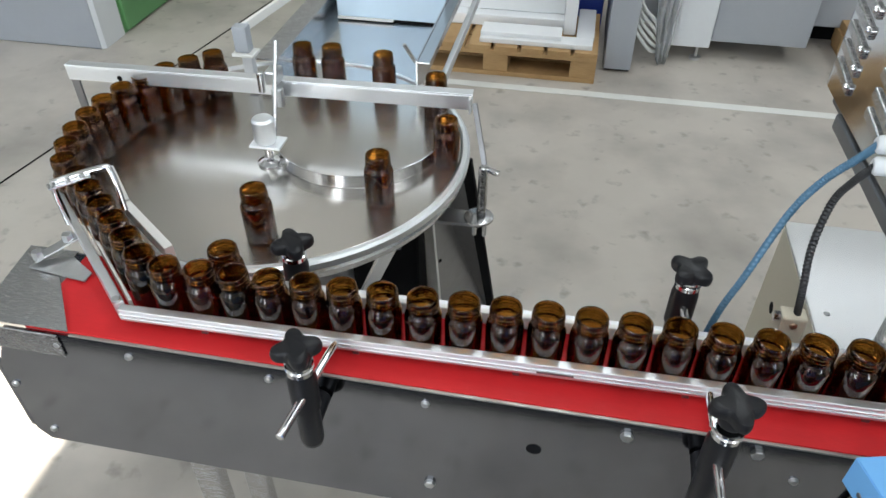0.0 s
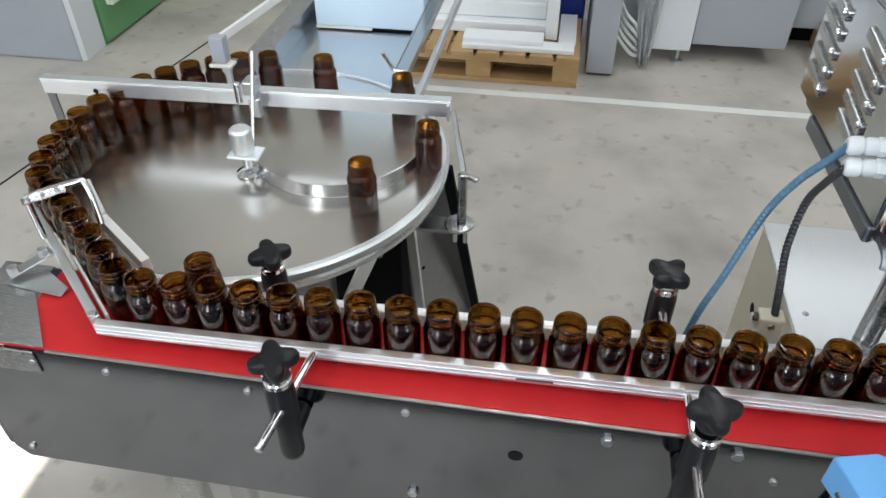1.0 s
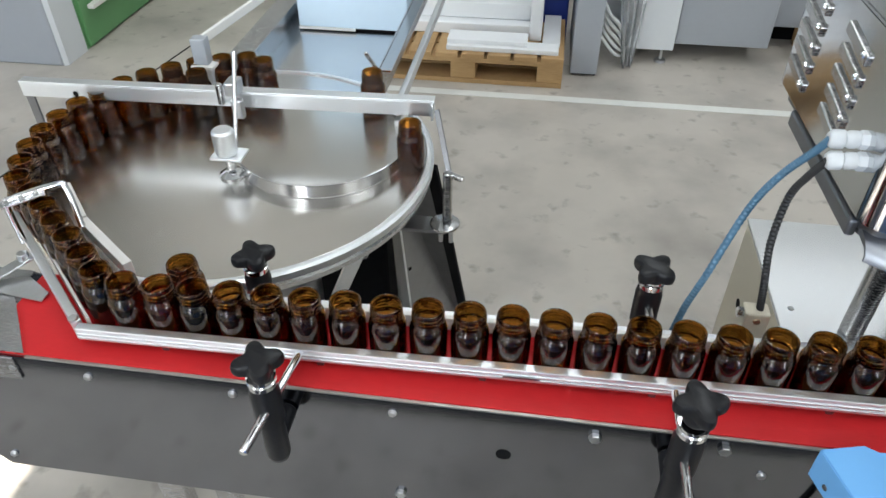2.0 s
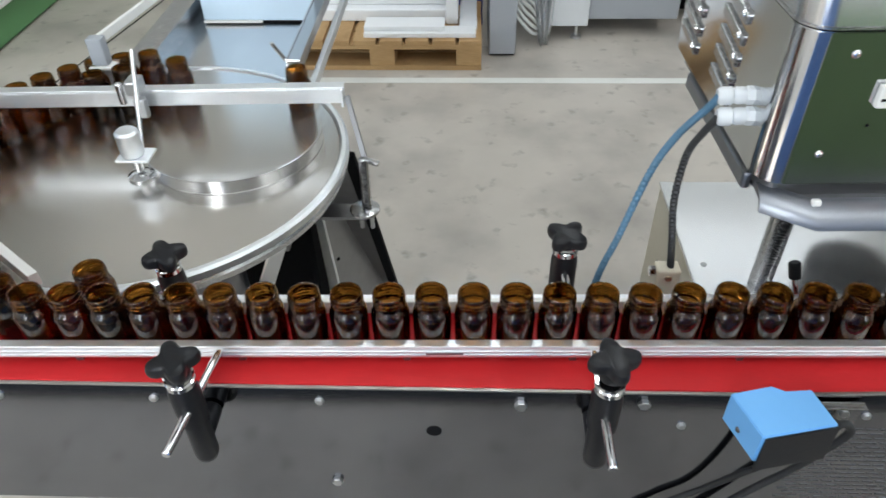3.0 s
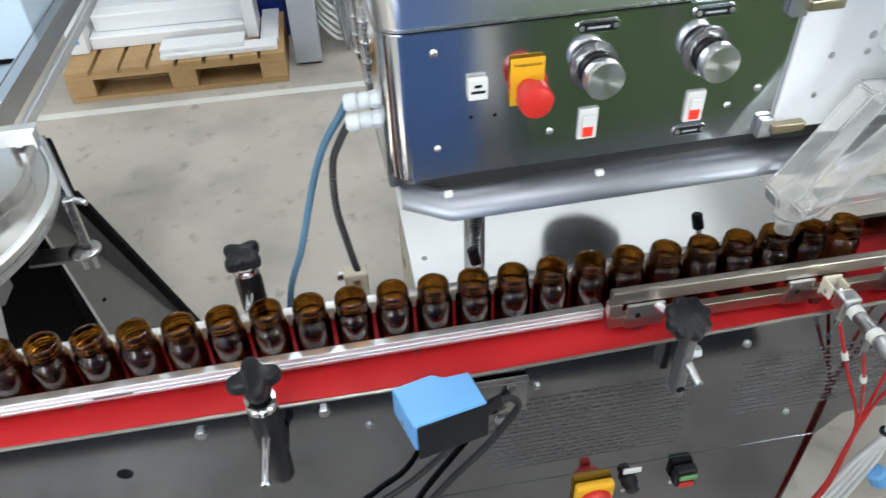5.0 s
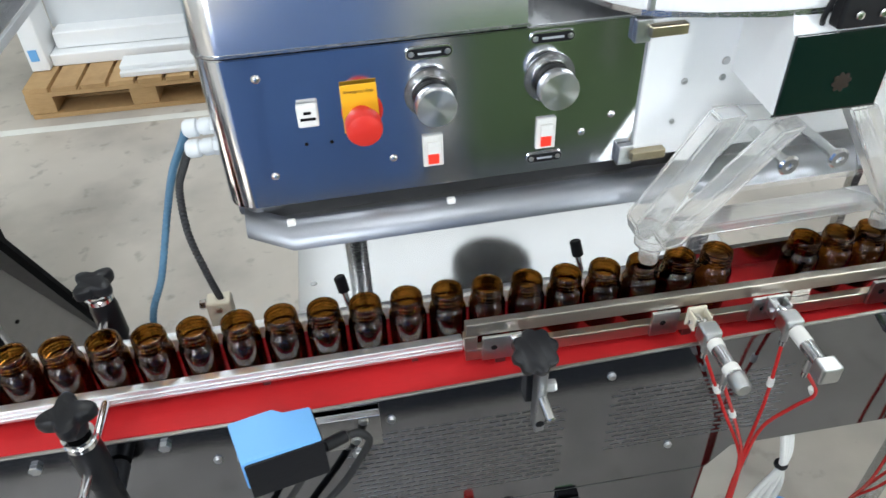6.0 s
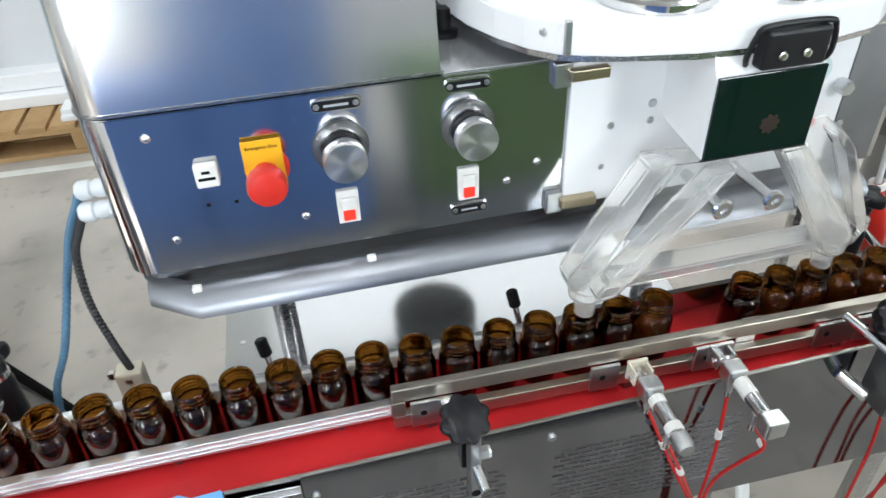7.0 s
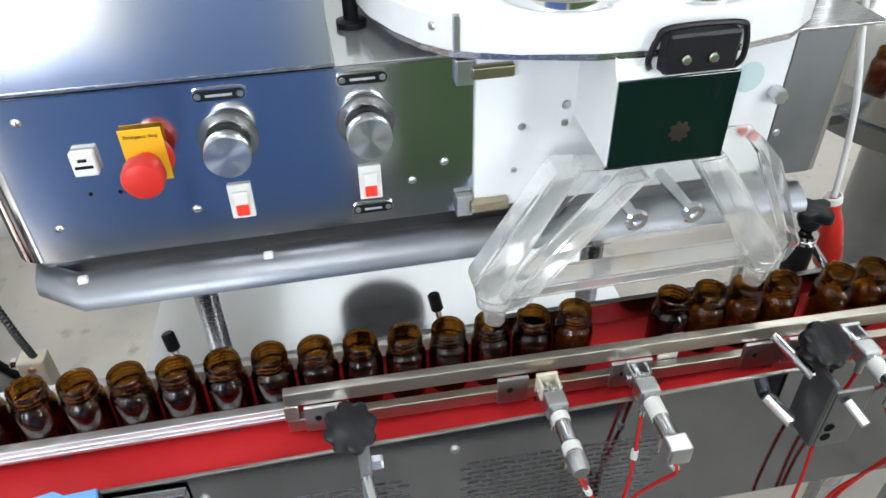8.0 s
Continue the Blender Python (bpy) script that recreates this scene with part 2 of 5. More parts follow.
def hose(points, r, n=60, seg=10, ribs=0.0, bm=None):
    """A tube along a smooth line; ribs: how deep it is corrugated."""
    line = smooth_path(points, n)
    out = bmesh.new()
    rings = []
    side = Vector((0.3, 0.2, 0.9))
    for k, p in enumerate(line):
        d = (line[min(k + 1, len(line) - 1)] - line[max(k - 1, 0)]).normalized()
        side = (side - d * side.dot(d)).normalized()
        up = d.cross(side)
        rr = r * (1 - ribs * (k % 2))
        rings.append([out.verts.new(p + (side * math.cos(2 * math.pi * i / seg) + up * math.sin(2 * math.pi * i / seg)) * rr) for i in range(seg)])
    for a, b in zip(rings, rings[1:]):
        for i in range(seg):
            out.faces.new((a[i], a[(i + 1) % seg], b[(i + 1) % seg], b[i]))
    out.faces.new(rings[0])
    out.faces.new(rings[-1])
    return merge(bm, out)


def slab(outline, z0, z1, bevel=0.0, m=None, bm=None):
    """A flat piece of the outline (x, y), from z0 to z1."""
    out = bmesh.new()
    lo = [out.verts.new((x, y, z0)) for x, y in outline]
    hi = [out.verts.new((x, y, z1)) for x, y in outline]
    out.faces.new(lo)
    out.faces.new(hi)
    k = len(outline)
    for i in range(k):
        out.faces.new((lo[i], lo[(i + 1) % k], hi[(i + 1) % k], hi[i]))
    if bevel:
        bmesh.ops.bevel(out, geom=out.edges[:], offset=bevel, segments=2, affect="EDGES")
    if m:
        out.transform(m)
    return merge(bm, out)


def sheet(corners, thick):
    """A four-cornered sheet of metal."""
    out = bmesh.new()
    c = [Vector(p) for p in corners]
    n = (c[1] - c[0]).cross(c[3] - c[0]).normalized() * thick
    lo, hi = [out.verts.new(p) for p in c], [out.verts.new(p + n) for p in c]
    out.faces.new(lo)
    out.faces.new(hi)
    for i in range(4):
        out.faces.new((lo[i], lo[(i + 1) % 4], hi[(i + 1) % 4], hi[i]))
    return out


def bar(p0, p1, w, h, bevel=0.001, bm=None, up=(0, 0, 1)):
    """A straight bar from p0 to p1, w wide and h high."""
    p0, p1 = Vector(p0), Vector(p1)
    d = (p1 - p0).normalized()
    side = d.cross(Vector(up)).normalized()
    u = side.cross(d)
    m = Matrix((side, d, u)).transposed().to_4x4()
    m.translation = p0
    return cube(-w / 2, w / 2, 0, (p1 - p0).length, -h / 2, h / 2, bevel, bm, m)


def star(r, lobes, depth, height, p0, d=(0, 0, 1), spin=0.0, bm=None):
    """A hand knob with rounded lobes."""
    n = lobes * 12
    out = bmesh.new()
    rings = []
    for f, h in ((0.80, 0.0), (0.96, 0.12), (1.0, 0.35), (1.0, 0.65), (0.95, 0.88), (0.80, 1.0)):
        ring = []
        for i in range(n):
            a = 2 * math.pi * i / n
            rr = r * f * (1 - depth * (0.5 - 0.5 * math.cos(lobes * a)) ** (1.0 if lobes < 6 else 1.6))
            ring.append(out.verts.new((rr * math.cos(a + spin), rr * math.sin(a + spin), h * height)))
        rings.append(ring)
    for a, b in zip(rings, rings[1:]):
        for i in range(n):
            out.faces.new((a[i], a[(i + 1) % n], b[(i + 1) % n], b[i]))
    out.faces.new(rings[0])
    out.faces.new(rings[-1])
    out.transform(Matrix.Translation(p0) @ frame_of(d))
    return merge(bm, out)


def rounded_rect(x0, x1, y0, y1, r, n=8, corners=(1, 1, 1, 1)):
    out = []
    for (cx, cy, a0), on in zip(((x0 + r, y0 + r, 180), (x1 - r, y0 + r, 270), (x1 - r, y1 - r, 0), (x0 + r, y1 - r, 90)), corners):
        if on:
            out += [(cx + r * math.cos(radians(a0 + 90 * k / n)), cy + r * math.sin(radians(a0 + 90 * k / n))) for k in range(n + 1)]
        else:
            out.append((x0 if a0 in (180, 90) else x1, y0 if a0 in (180, 270) else y1))
    return out


def hexagon(p0, d, r, h, bm=None):
    return lathe([(0, 0), (r, 0), (r, h * 0.8), (r * 0.9, h), (0, h)], 6, p0, d, bm)


def letters(text, size, m, mat, parent, depth=0.0003):
    cu = bpy.data.curves.new("t", "FONT")
    cu.body, cu.size, cu.extrude, cu.align_x, cu.align_y = text, size, depth, "CENTER", "CENTER"
    ob = bpy.data.objects.new("t", cu)
    me = bpy.data.meshes.new_from_object(ob)
    bpy.data.objects.remove(ob)
    bm = bmesh.new()
    bm.from_mesh(me)
    bm.transform(m)
    return part("lettering", bm, mat, parent)


# ---- hall ----
X0, X1, Y0, Y1, TOP = -5.4, 7.0, -4.4, 6.2, 5.0
floor = single("floor", (0, 0, 0), cube(X0, X1, Y0, Y1, -0.15, 0), CONCRETE, "worn grey polished concrete factory floor with stains", "floor", kind="structure")


def floor_marks():
    bm = cube(-0.9, 2.6, 2.365, 2.413, 0.0005, 0.0025)
    tagged(part("floor_line", bm, TAPE, None), "white painted marking line on the concrete floor", "floor line", kind="structure")
    bm = bar((-2.02, 0.43, 0.001), (-1.45, 3.73, 0.001), 0.008, 0.002, 0)
    tagged(part("floor_joint", bm, DARK, None), "dark narrow joint in the concrete floor", "floor joint", kind="structure")


floor_marks()


def wall(name, length, height, opens, m, mat=WALL):
    """A wall along x with openings (x0, x1, z0, z1), 0.2 thick."""
    bm = None
    xs = sorted({0, length, *[o[0] for o in opens], *[o[1] for o in opens]})
    for a, b in zip(xs, xs[1:]):
        zs = [0.0]
        for o in opens:
            if o[0] <= a and b <= o[1]:
                bm = cube(a, b, 0, 0.2, zs[-1], o[2], 0, bm)
                zs.append(o[3])
        bm = cube(a, b, 0, 0.2, zs[-1], height, 0, bm)
    bm.transform(m)
    return tagged(part(name, bm, mat, None), "plain pale grey painted hall wall", "wall", kind="structure")


WX = (-4.3, -1.6, 4.2)
wall("wall_south", X1 - X0, TOP, [(x - 0.9 - X0, x + 0.9 - X0, 0.95, 3.9) for x in WX], Matrix.Translation((X0, Y0 - 0.2, 0)))
wall("wall_north", X1 - X0, TOP, [], Matrix.Translation((X0, Y1, 0)))
wall("wall_west", Y1 - Y0, TOP, [(4.0, 6.2, 0.9, 3.6)], Matrix.Translation((X0, Y0, 0)) @ Matrix.Rotation(radians(90), 4, "Z"))
wall("wall_east", Y1 - Y0, TOP, [], Matrix.Translation((X1 + 0.2, Y0, 0)) @ Matrix.Rotation(radians(90), 4, "Z"))

# x, y, width, depth; unseen, the first two stand open to shape sun patches
SKYLIGHTS = [(-3.3, -1.32, 0.9, 0.57), (-2.35, -2.87, 1.2, 0.5), (-0.6, -3.05, 1.6, 2.3), (2.8, -3.05, 1.6, 2.3), (-4.0, 1.25, 1.6, 2.3), (-0.6, 1.25, 1.6, 2.3), (2.8, 1.25, 1.6, 2.3), (0.1, 4.5, 4.2, 1.4), (-4.0, 4.4, 2.9, 1.4)]


def ceiling():
    # openings (x0, x1, y0, y1) for the skylights
    holes = [(x, x + w, y, y + d) for x, y, w, d in SKYLIGHTS]
    xs = sorted({X0, X1, *[h[0] for h in holes], *[h[1] for h in holes]})
    bm = None
    for a, b in zip(xs, xs[1:]):
        y = Y0
        for h in sorted((h for h in holes if h[0] <= a and b <= h[1]), key=lambda h: h[2]):
            bm = cube(a, b, y, h[2], TOP, TOP + 0.15, 0, bm)
            y = h[3]
        bm = cube(a, b, y, Y1, TOP, TOP + 0.15, 0, bm)
    tagged(part("ceiling", bm, CEIL, None), "unseen pale ceiling with openings for the added skylights", "ceiling", kind="structure")


ceiling()


def skylight_panes():
    # panes block the sun; the lamps below them give the light
    for k, (x, y, w, d) in enumerate(SKYLIGHTS[2:]):
        bm = cube(x - 0.05, x + w + 0.05, y - 0.05, y + d + 0.05, TOP + 0.155, TOP + 0.165)
        tagged(part("skylight_%d" % (k + 1), bm, FROSTED, None), "unseen frosted ceiling pane, added to keep the sun out", "skylight", kind="structure")


FROSTED = material("frosted_pane", (0.85, 0.88, 0.9), 0.5, trans=0.15)
skylight_panes()


def tall_cabinet(name, x0, x1, y0, y1, h, mat, label, doors, group="", face=1, base=0.06):
    """A sheet metal cabinet with its doors on the face side in y."""
    c = thing(name, ((x0 + x1) / 2, (y0 + y1) / 2, 0), label, "cabinet", group)
    part("body", cube(x0, x1, y0, y1, base, h, 0.006), mat, c)
    part("plinth", cube(x0 + 0.02, x1 - 0.02, y0 + 0.02, y1 - 0.02, 0, base + 0.002), GREY_PAINT, c, "grey recessed plinth")
    w = (x1 - x0) / doors
    for k in range(doors):
        yy = y1 if face > 0 else y0
        d = part("door", cube(x0 + k * w + 0.006, x0 + (k + 1) * w - 0.006, yy - 0.003, yy + face * 0.018, base + 0.03, h - 0.03, 0.004), mat, c)
        hx = x0 + (k + 0.86) * w
        part("handle", cube(hx - 0.01, hx + 0.01, yy + face * 0.018, yy + face * 0.045, h * 0.5, h * 0.5 + 0.16, 0.004), GALV, d, "metal pull handle")
    return c


# unseen stand-ins, added so that panel and hood reflect blue and green
tall_cabinet("reflection_cabinet", 0.28, 0.86, -2.0, -1.42, 1.70, BLUE_PAINT, "unseen tall blue enamelled cabinet, added for the blue reflection in the panel", 2)
tall_cabinet("reflection_cabinet", -0.33, 0.272, -2.0, -1.42, 1.0, BLUE_PAINT, "unseen low blue enamelled cabinet, added for the blue reflection in the panel", 1)
tall_cabinet("reflection_cabinet", 1.02, 2.70, -1.85, -1.25, 0.95, OLIVE_PAINT, "unseen green enamelled cabinet, added for the green reflection in the panel", 3, base=0.20)


# unseen mat, added so that bottles and side plate reflect something dark
single("reflection_mat", (-0.2, -0.85, 0), slab(rounded_rect(-1.7, 1.5, -1.22, -0.62, 0.04), 0.0005, 0.012, 0.004), MAT, "unseen dark rubber mat, added to darken reflections in bottles and side plate", "mat")


# ---- background beyond the line ----
def drawer_cabinet():
    c = thing("drawer_cabinet", (-2.5, 3.2, 0), "green drawer cabinet with pale grey end panel and white bar handles", "cabinet")
    part("body", cube(-3.0, -2.115, 2.58, 5.0, 0.0, 1.3, 0.006), GREEN_PAINT, c)
    part("end_panel", cube(-3.0, -2.13, 2.39, 2.58, 0.0, 1.3, 0.01), GREY_PAINT, c, "grey painted end panel")
    part("corner_panel", slab([(-2.13, 2.395), (-2.112, 2.41), (-2.112, 2.578), (-2.13, 2.578)], 0.0, 1.3), PALE_PAINT, c, "pale grey corner panel")
    for k, z in enumerate((0.01, 0.33, 0.65, 0.97)):
        for y in (2.60, 3.42, 4.24):
            d = part("drawer", cube(-2.118, -2.098, y, y + 0.79, z + 0.005, z + 0.305, 0.004), GREEN_PAINT, c)
            part("handle", bar((-2.075, y + 0.05, z + 0.185), (-2.075, y + 0.74, z + 0.185), 0.035, 0.022, 0.004), WHITE_PLASTIC, d, "white bar handle")
    return c


drawer_cabinet()
single("partition_panel", (-3.3, 2.9, 0), cube(-3.55, -3.02, 2.3, 2.36, 0, 1.6, 0.006), GREEN_PAINT, "green painted sheet metal panel standing on the floor", "panel")


def pallet(x0, y0, w, d, label):
    p = thing("pallet", (x0 + w / 2, y0 + d / 2, 0), label, "pallet", "wooden pallets")
    bw = 0.105
    for cx in (x0 + bw / 2, x0 + w / 2 + 0.02, x0 + w - bw / 2):
        for cy in (y0 + 0.07, y0 + d / 2, y0 + d - 0.07):
            part("block", cube(cx - bw / 2 - 0.008, cx + bw / 2, cy - 0.066, cy + 0.066, 0.022, 0.100, 0.003), WOOD, p)
    for cy in (y0 + 0.07, y0 + d / 2, y0 + d - 0.07):
        part("bottom_board", cube(x0, x0 + w, cy - 0.07, cy + 0.07, 0, 0.0215, 0.002), WOOD, p)
        part("stringer_board", cube(x0, x0 + w, cy - 0.072, cy + 0.072, 0.1005, 0.121, 0.002), WOOD, p)
    n = 8
    for k in range(n):
        xx = x0 + k * (w - 0.1) / (n - 1)
        part("deck_board", cube(xx, xx + 0.1, y0 - 0.004, y0 + d, 0.1215, 0.142, 0.002), WOOD, p)
    return p


pallet(-0.70, 2.49, 0.926, 0.46, "worn wooden pallet loaded with white machine panels")
pallet(1.36, 2.52, 0.9, 1.1, "worn wooden pallet beside the grey housings")


def door_frames():
    """White framed machine doors on the pallet."""
    f = thing("machine_door", (-0.25, 2.9, 0.142), "white enamelled frame with a grey panel standing on the pallet", "machine panel")
    m = Matrix.Rotation(radians(-3), 4, "Z")
    z0 = 0.143
    part("panel", cube(-0.62, 0.07, 2.86, 2.87, z0 + 0.12, z0 + 1.0), PALE_PAINT, f, "grey inner panel")
    part("bottom_rail", cube(-0.62, 0.10, 2.70, 2.88, z0, z0 + 0.055, 0.006), WHITE, f)
    part("bottom_step", cube(-0.60, 0.06, 2.76, 2.875, z0 + 0.056, z0 + 0.13, 0.006), WHITE, f)
    part("upright", cube(0.062, 0.118, 2.66, 2.86, z0 + 0.001, z0 + 1.0, 0.006), WHITE, f)
    part("upright", cube(-0.70, -0.622, 2.66, 2.86, z0 + 0.001, z0 + 1.0, 0.006), WHITE, f)
    part("warning_label", cube(-0.685, -0.65, 2.655, 2.6595, z0 + 0.05, z0 + 0.10), SENSOR_BLUE, f, "small pale blue label")
    single("white_board", (0.0, 2.58, 0.143), cube(-0.30, 0.20, 2.515, 2.60, 0.1425, 0.165, 0.003), WHITE, "white enamelled strip lying on the pallet", "board", "white boards")
    single("white_board", (0.0, 2.6, 0.166), cube(-0.30, 0.06, 2.54, 2.65, 0.1655, 0.185, 0.003, None, Matrix.Translation((0, 0.0, 0))), WHITE, "white enamelled strip lying on another strip", "board", "white boards")
    single("white_board", (0.16, 2.8, 0.166), cube(0.125, 0.205, 2.61, 2.95, 0.1425, 0.160, 0.003), WHITE, "white enamelled strip lying along the pallet edge", "board", "white boards")
    single("storage_crate", (0.05, 3.15, 0.0), cube(-0.35, 0.235, 2.98, 3.35, 0.0, 0.5, 0.01), BLUE_CRATE, "blue plastic crate behind the pallet", "crate")


door_frames()


def grey_housings():
    a = thing("switch_cabinet", (0.32, 2.75, 0), "grey enamelled switch cabinet with open side", "cabinet")
    part("body", cube(0.262, 0.385, 2.63, 3.2, 0.012, 1.7, 0.005), GREY_PAINT, a)
    part("back_panel", cube(0.386, 0.62, 3.0, 3.02, 0.1, 1.7), PALE_PAINT, a)
    part("plinth", cube(0.27, 0.38, 2.65, 3.19, 0, 0.0125), DARK, a)
    for k in range(5):
        z = 0.05 + 0.035 * k
        part("cable", hose([(0.385, 2.78 + 0.02 * k, z + 0.10), (0.42, 2.76, z + 0.06), (0.47, 2.76, z + 0.01), (0.52, 2.80, 0.03 + z * 0.3)], 0.008, 24, 8), CABLE_WHITE, a, "pale grey cable", True)
    b = thing("machine_housing", (0.6, 3.0, 0), "pale grey enamelled machine housing on adjustable feet", "machine housing")
    part("body", cube(0.50, 0.735, 2.80, 3.4, 0.075, 1.6, 0.006), PALE_PAINT, b)
    for x in (0.54, 0.69):
        part("foot", lathe([(0, 0), (0.028, 0), (0.026, 0.012), (0.008, 0.016), (0.008, 0.076), (0, 0.076)], 16, (x, 2.85, 0)), GALV, b, "levelling foot", True)
    c = thing("machine_housing", (1.1, 3.1, 0), "long grey enamelled machine housing standing off the floor", "machine housing")
    part("body", cube(0.745, 1.17, 2.86, 3.6, 0.085, 1.6, 0.006), GREY_PAINT, c)
    part("body", cube(1.173, 2.6, 3.10, 3.7, 0.10, 1.6, 0.006), GREY_PAINT, c)
    # the shade below the raised housing, put in as a near-black block
    part("shade_block", cube(0.76, 2.55, 3.2, 3.55, 0, 0.084), DARK, c, "near-black block for the shade under the raised housing")
    single("white_board", (1.5, 2.75, 0.142), cube(1.38, 1.70, 2.58, 2.95, 0.1425, 0.175, 0.003), WHITE, "white enamelled strip stacked on the pallet", "board", "white boards")
    bm = bmesh.new()
    n, mm = 14, 16
    grid = [[bm.verts.new((0.40 + 0.20 * u / mm * (0.25 + 0.75 * v / n) + (1 - v / n) * 0.10, 2.745 + 0.02 * math.sin(u * 1.3) + 0.012 * math.sin(v * 0.9 + u), 0.01 + 0.75 * v / n)) for u in range(mm + 1)] for v in range(n + 1)]
    for v in range(n):
        for u in range(mm):
            bm.faces.new((grid[v][u], grid[v][u + 1], grid[v + 1][u + 1], grid[v + 1][u]))
    ob = single("plastic_sheet", (0.5, 2.75, 0.0), bm, FILM, "crumpled clear plastic film hanging from the housing", "plastic sheet", smooth=True)
    sm = ob.modifiers.new("thick", "SOLIDIFY")
    sm.thickness = 0.0015


grey_housings()

# ---- conveyor ----
R1 = Matrix.Rotation(radians(1.15), 4, "Z")
BELT_Z = 0.826


def conveyor():
    c = thing("conveyor", (0.3, 0.06, 0), "stainless steel belt conveyor with a red belt and polished side plates", "conveyor")
    part("belt", cube(-0.535, 2.3, 0.0035, 0.150, BELT_Z - 0.004, BELT_Z, 0.001), BELT, c, "red ribbed conveyor belt")
    part("belt_bed", cube(-0.53, 2.3, 0.0035, 0.150, 0.78, BELT_Z - 0.0045), STEEL_DARK, c)
    # end cover beyond the belt, cut at a slant where the belt begins
    part("end_cover", slab([(-0.606, 0.003), (-0.4715, 0.003), (-0.545, 0.098), (-0.548, 0.15), (-0.625, 0.15)], BELT_Z + 0.0005, BELT_Z + 0.0025), STEEL, c, "flat steel end cover")
    outline = [(-0.606, 0.593), (-0.59, 0.572), (1.09, 0.572), (1.12, 0.615), (2.3, 0.625), (2.3, 0.8536), (1.30, 0.8536), (0.50, 0.822), (-0.47, 0.822), (-0.565, 0.822), (-0.606, 0.738)]
    m = Matrix(((1, 0, 0, 0), (0, 0, 1, 0), (0, 1, 0, 0), (0, 0, 0, 1)))
    part("side_plate", slab(outline, 0.0, 0.003, 0, m), PLATE, c, "polished side plate")
    part("side_plate", cube(-0.606, 2.3, 0.1505, 0.1535, 0.572, 0.822), PLATE, c)
    for a, b in (((-0.47, 0.8234), (0.50, 0.8234)), ((0.5005, 0.8234), (1.2995, 0.855)), ((1.30, 0.855), (2.3, 0.855))):
        part("plate_lip", bar((a[0], 0.001, a[1]), (b[0], 0.001, b[1]), 0.0044, 0.0024, 0.0006), LIP, c, "bright folded edge")
    part("end_plate", cube(-0.612, -0.6065, 0.0, 0.1535, 0.60, 0.74), PLATE, c)
    part("end_patch", cube(-0.604, -0.487, -0.0032, -0.0004, 0.782, 0.8215, 0.0006), STEEL, c, "small steel cover plate")
    for x, z in ((-0.392, 0.8), (-0.201, 0.8), (0.0, 0.8), (0.919, 0.808), (-0.597, 0.70), (-0.575, 0.60), (-0.493, 0.803), (1.02, 0.643), (0.645, 0.79), (0.435, 0.765)):
        part("bolt", lathe([(0, 0), (0.0055, 0), (0.0055, 0.0015), (0.004, 0.004), (0, 0.0048)], 16, (x, 0.0, z), (0, -1, 0)), GALV, c, "domed bolt head", True)
    for x, z in ((0.24, 0.80), (0.384, 0.806), (0.004, 0.631), (0.60, 0.735)):
        part("nut", hexagon((x, 0.0, z), (0, -1, 0), 0.0075, 0.006), GALV, c, "hexagon nut")
    part("slot_hole", lathe([(0, 0), (0.0095, 0), (0.0095, 0.0006), (0, 0.0006)], 24, (0.136, -0.0001, 0.744), (0, -1, 0)), DARK, c, "round black hole")
    # pressed ventilation slots
    bm = bmesh.new()
    for r in range(17):
        for k in range(16):
            x = 0.585 + k * 0.0172 + 0.0086 * (r % 2)
            z = 0.615 + r * 0.0092
            cube(x, x + 0.0135, -0.0010, -0.0002, z, z + 0.0026, 0.0, bm)
    tagged(part("ventilation_grille", bm, STEEL_DARK, c, "rows of pressed ventilation slots"), kind="stuff")
    bm = bmesh.new()
    for r in range(14):
        for k in range(14):
            x = 0.925 + k * 0.0172 + 0.0086 * (r % 2)
            z = 0.655 + r * 0.0092
            cube(x, x + 0.0135, -0.0010, -0.0002, z, z + 0.0026, 0.0, bm)
    tagged(part("ventilation_grille", bm, STEEL_DARK, c, "rows of pressed ventilation slots"), kind="stuff")
    # control box below the side plate
    part("control_box", cube(0.50, 1.088, -0.0007, 0.15, 0.30, 0.5735, 0.0004), PLATE, c, "polished control box below the belt")
    for x in (-0.35, 1.6):
        for y in (0.02, 0.135):
            part("leg", cube(x - 0.02, x + 0.02, y - 0.012, y + 0.012, 0.03, 0.60, 0.002), STEEL, c)
            part("foot", lathe([(0, 0), (0.03, 0), (0.028, 0.012), (0.009, 0.018), (0.009, 0.032), (0, 0.032)], 16, (x, y, 0)), RUBBER, c, "rubber foot", True)
    for x in (0.55, 1.04):
        part("leg", cube(x - 0.02, x + 0.02, 0.05, 0.10, 0.0, 0.30, 0.002), STEEL, c)
    # rotary main switch, push button and selector
    s = part("main_switch", cube(0.715, 0.775, -0.016, -0.0008, 0.492, 0.552, 0.006), YELLOW, c, "yellow main switch")
    part("switch_grip", lathe([(0, 0), (0.024, 0), (0.024, 0.006), (0.020, 0.012), (0, 0.012)], 24, (0.745, -0.0165, 0.522), (0, -1, 0)), RED, s, "red rotary grip", True)
    part("switch_bar", cube(0.738, 0.752, -0.042, -0.0288, 0.496, 0.546, 0.003), RED, s, "red rotary grip")
    s = part("push_button", lathe([(0, 0), (0.013, 0), (0.013, 0.008), (0.010, 0.012), (0.010, 0.02), (0, 0.021)], 20, (0.80, -0.0008, 0.535), (0, -1, 0)), BLACK, c, "black push button", True)
    part("button_label", cube(0.79, 0.817, -0.003, -0.0008, 0.552, 0.562), WHITE_PLASTIC, s, "white label")
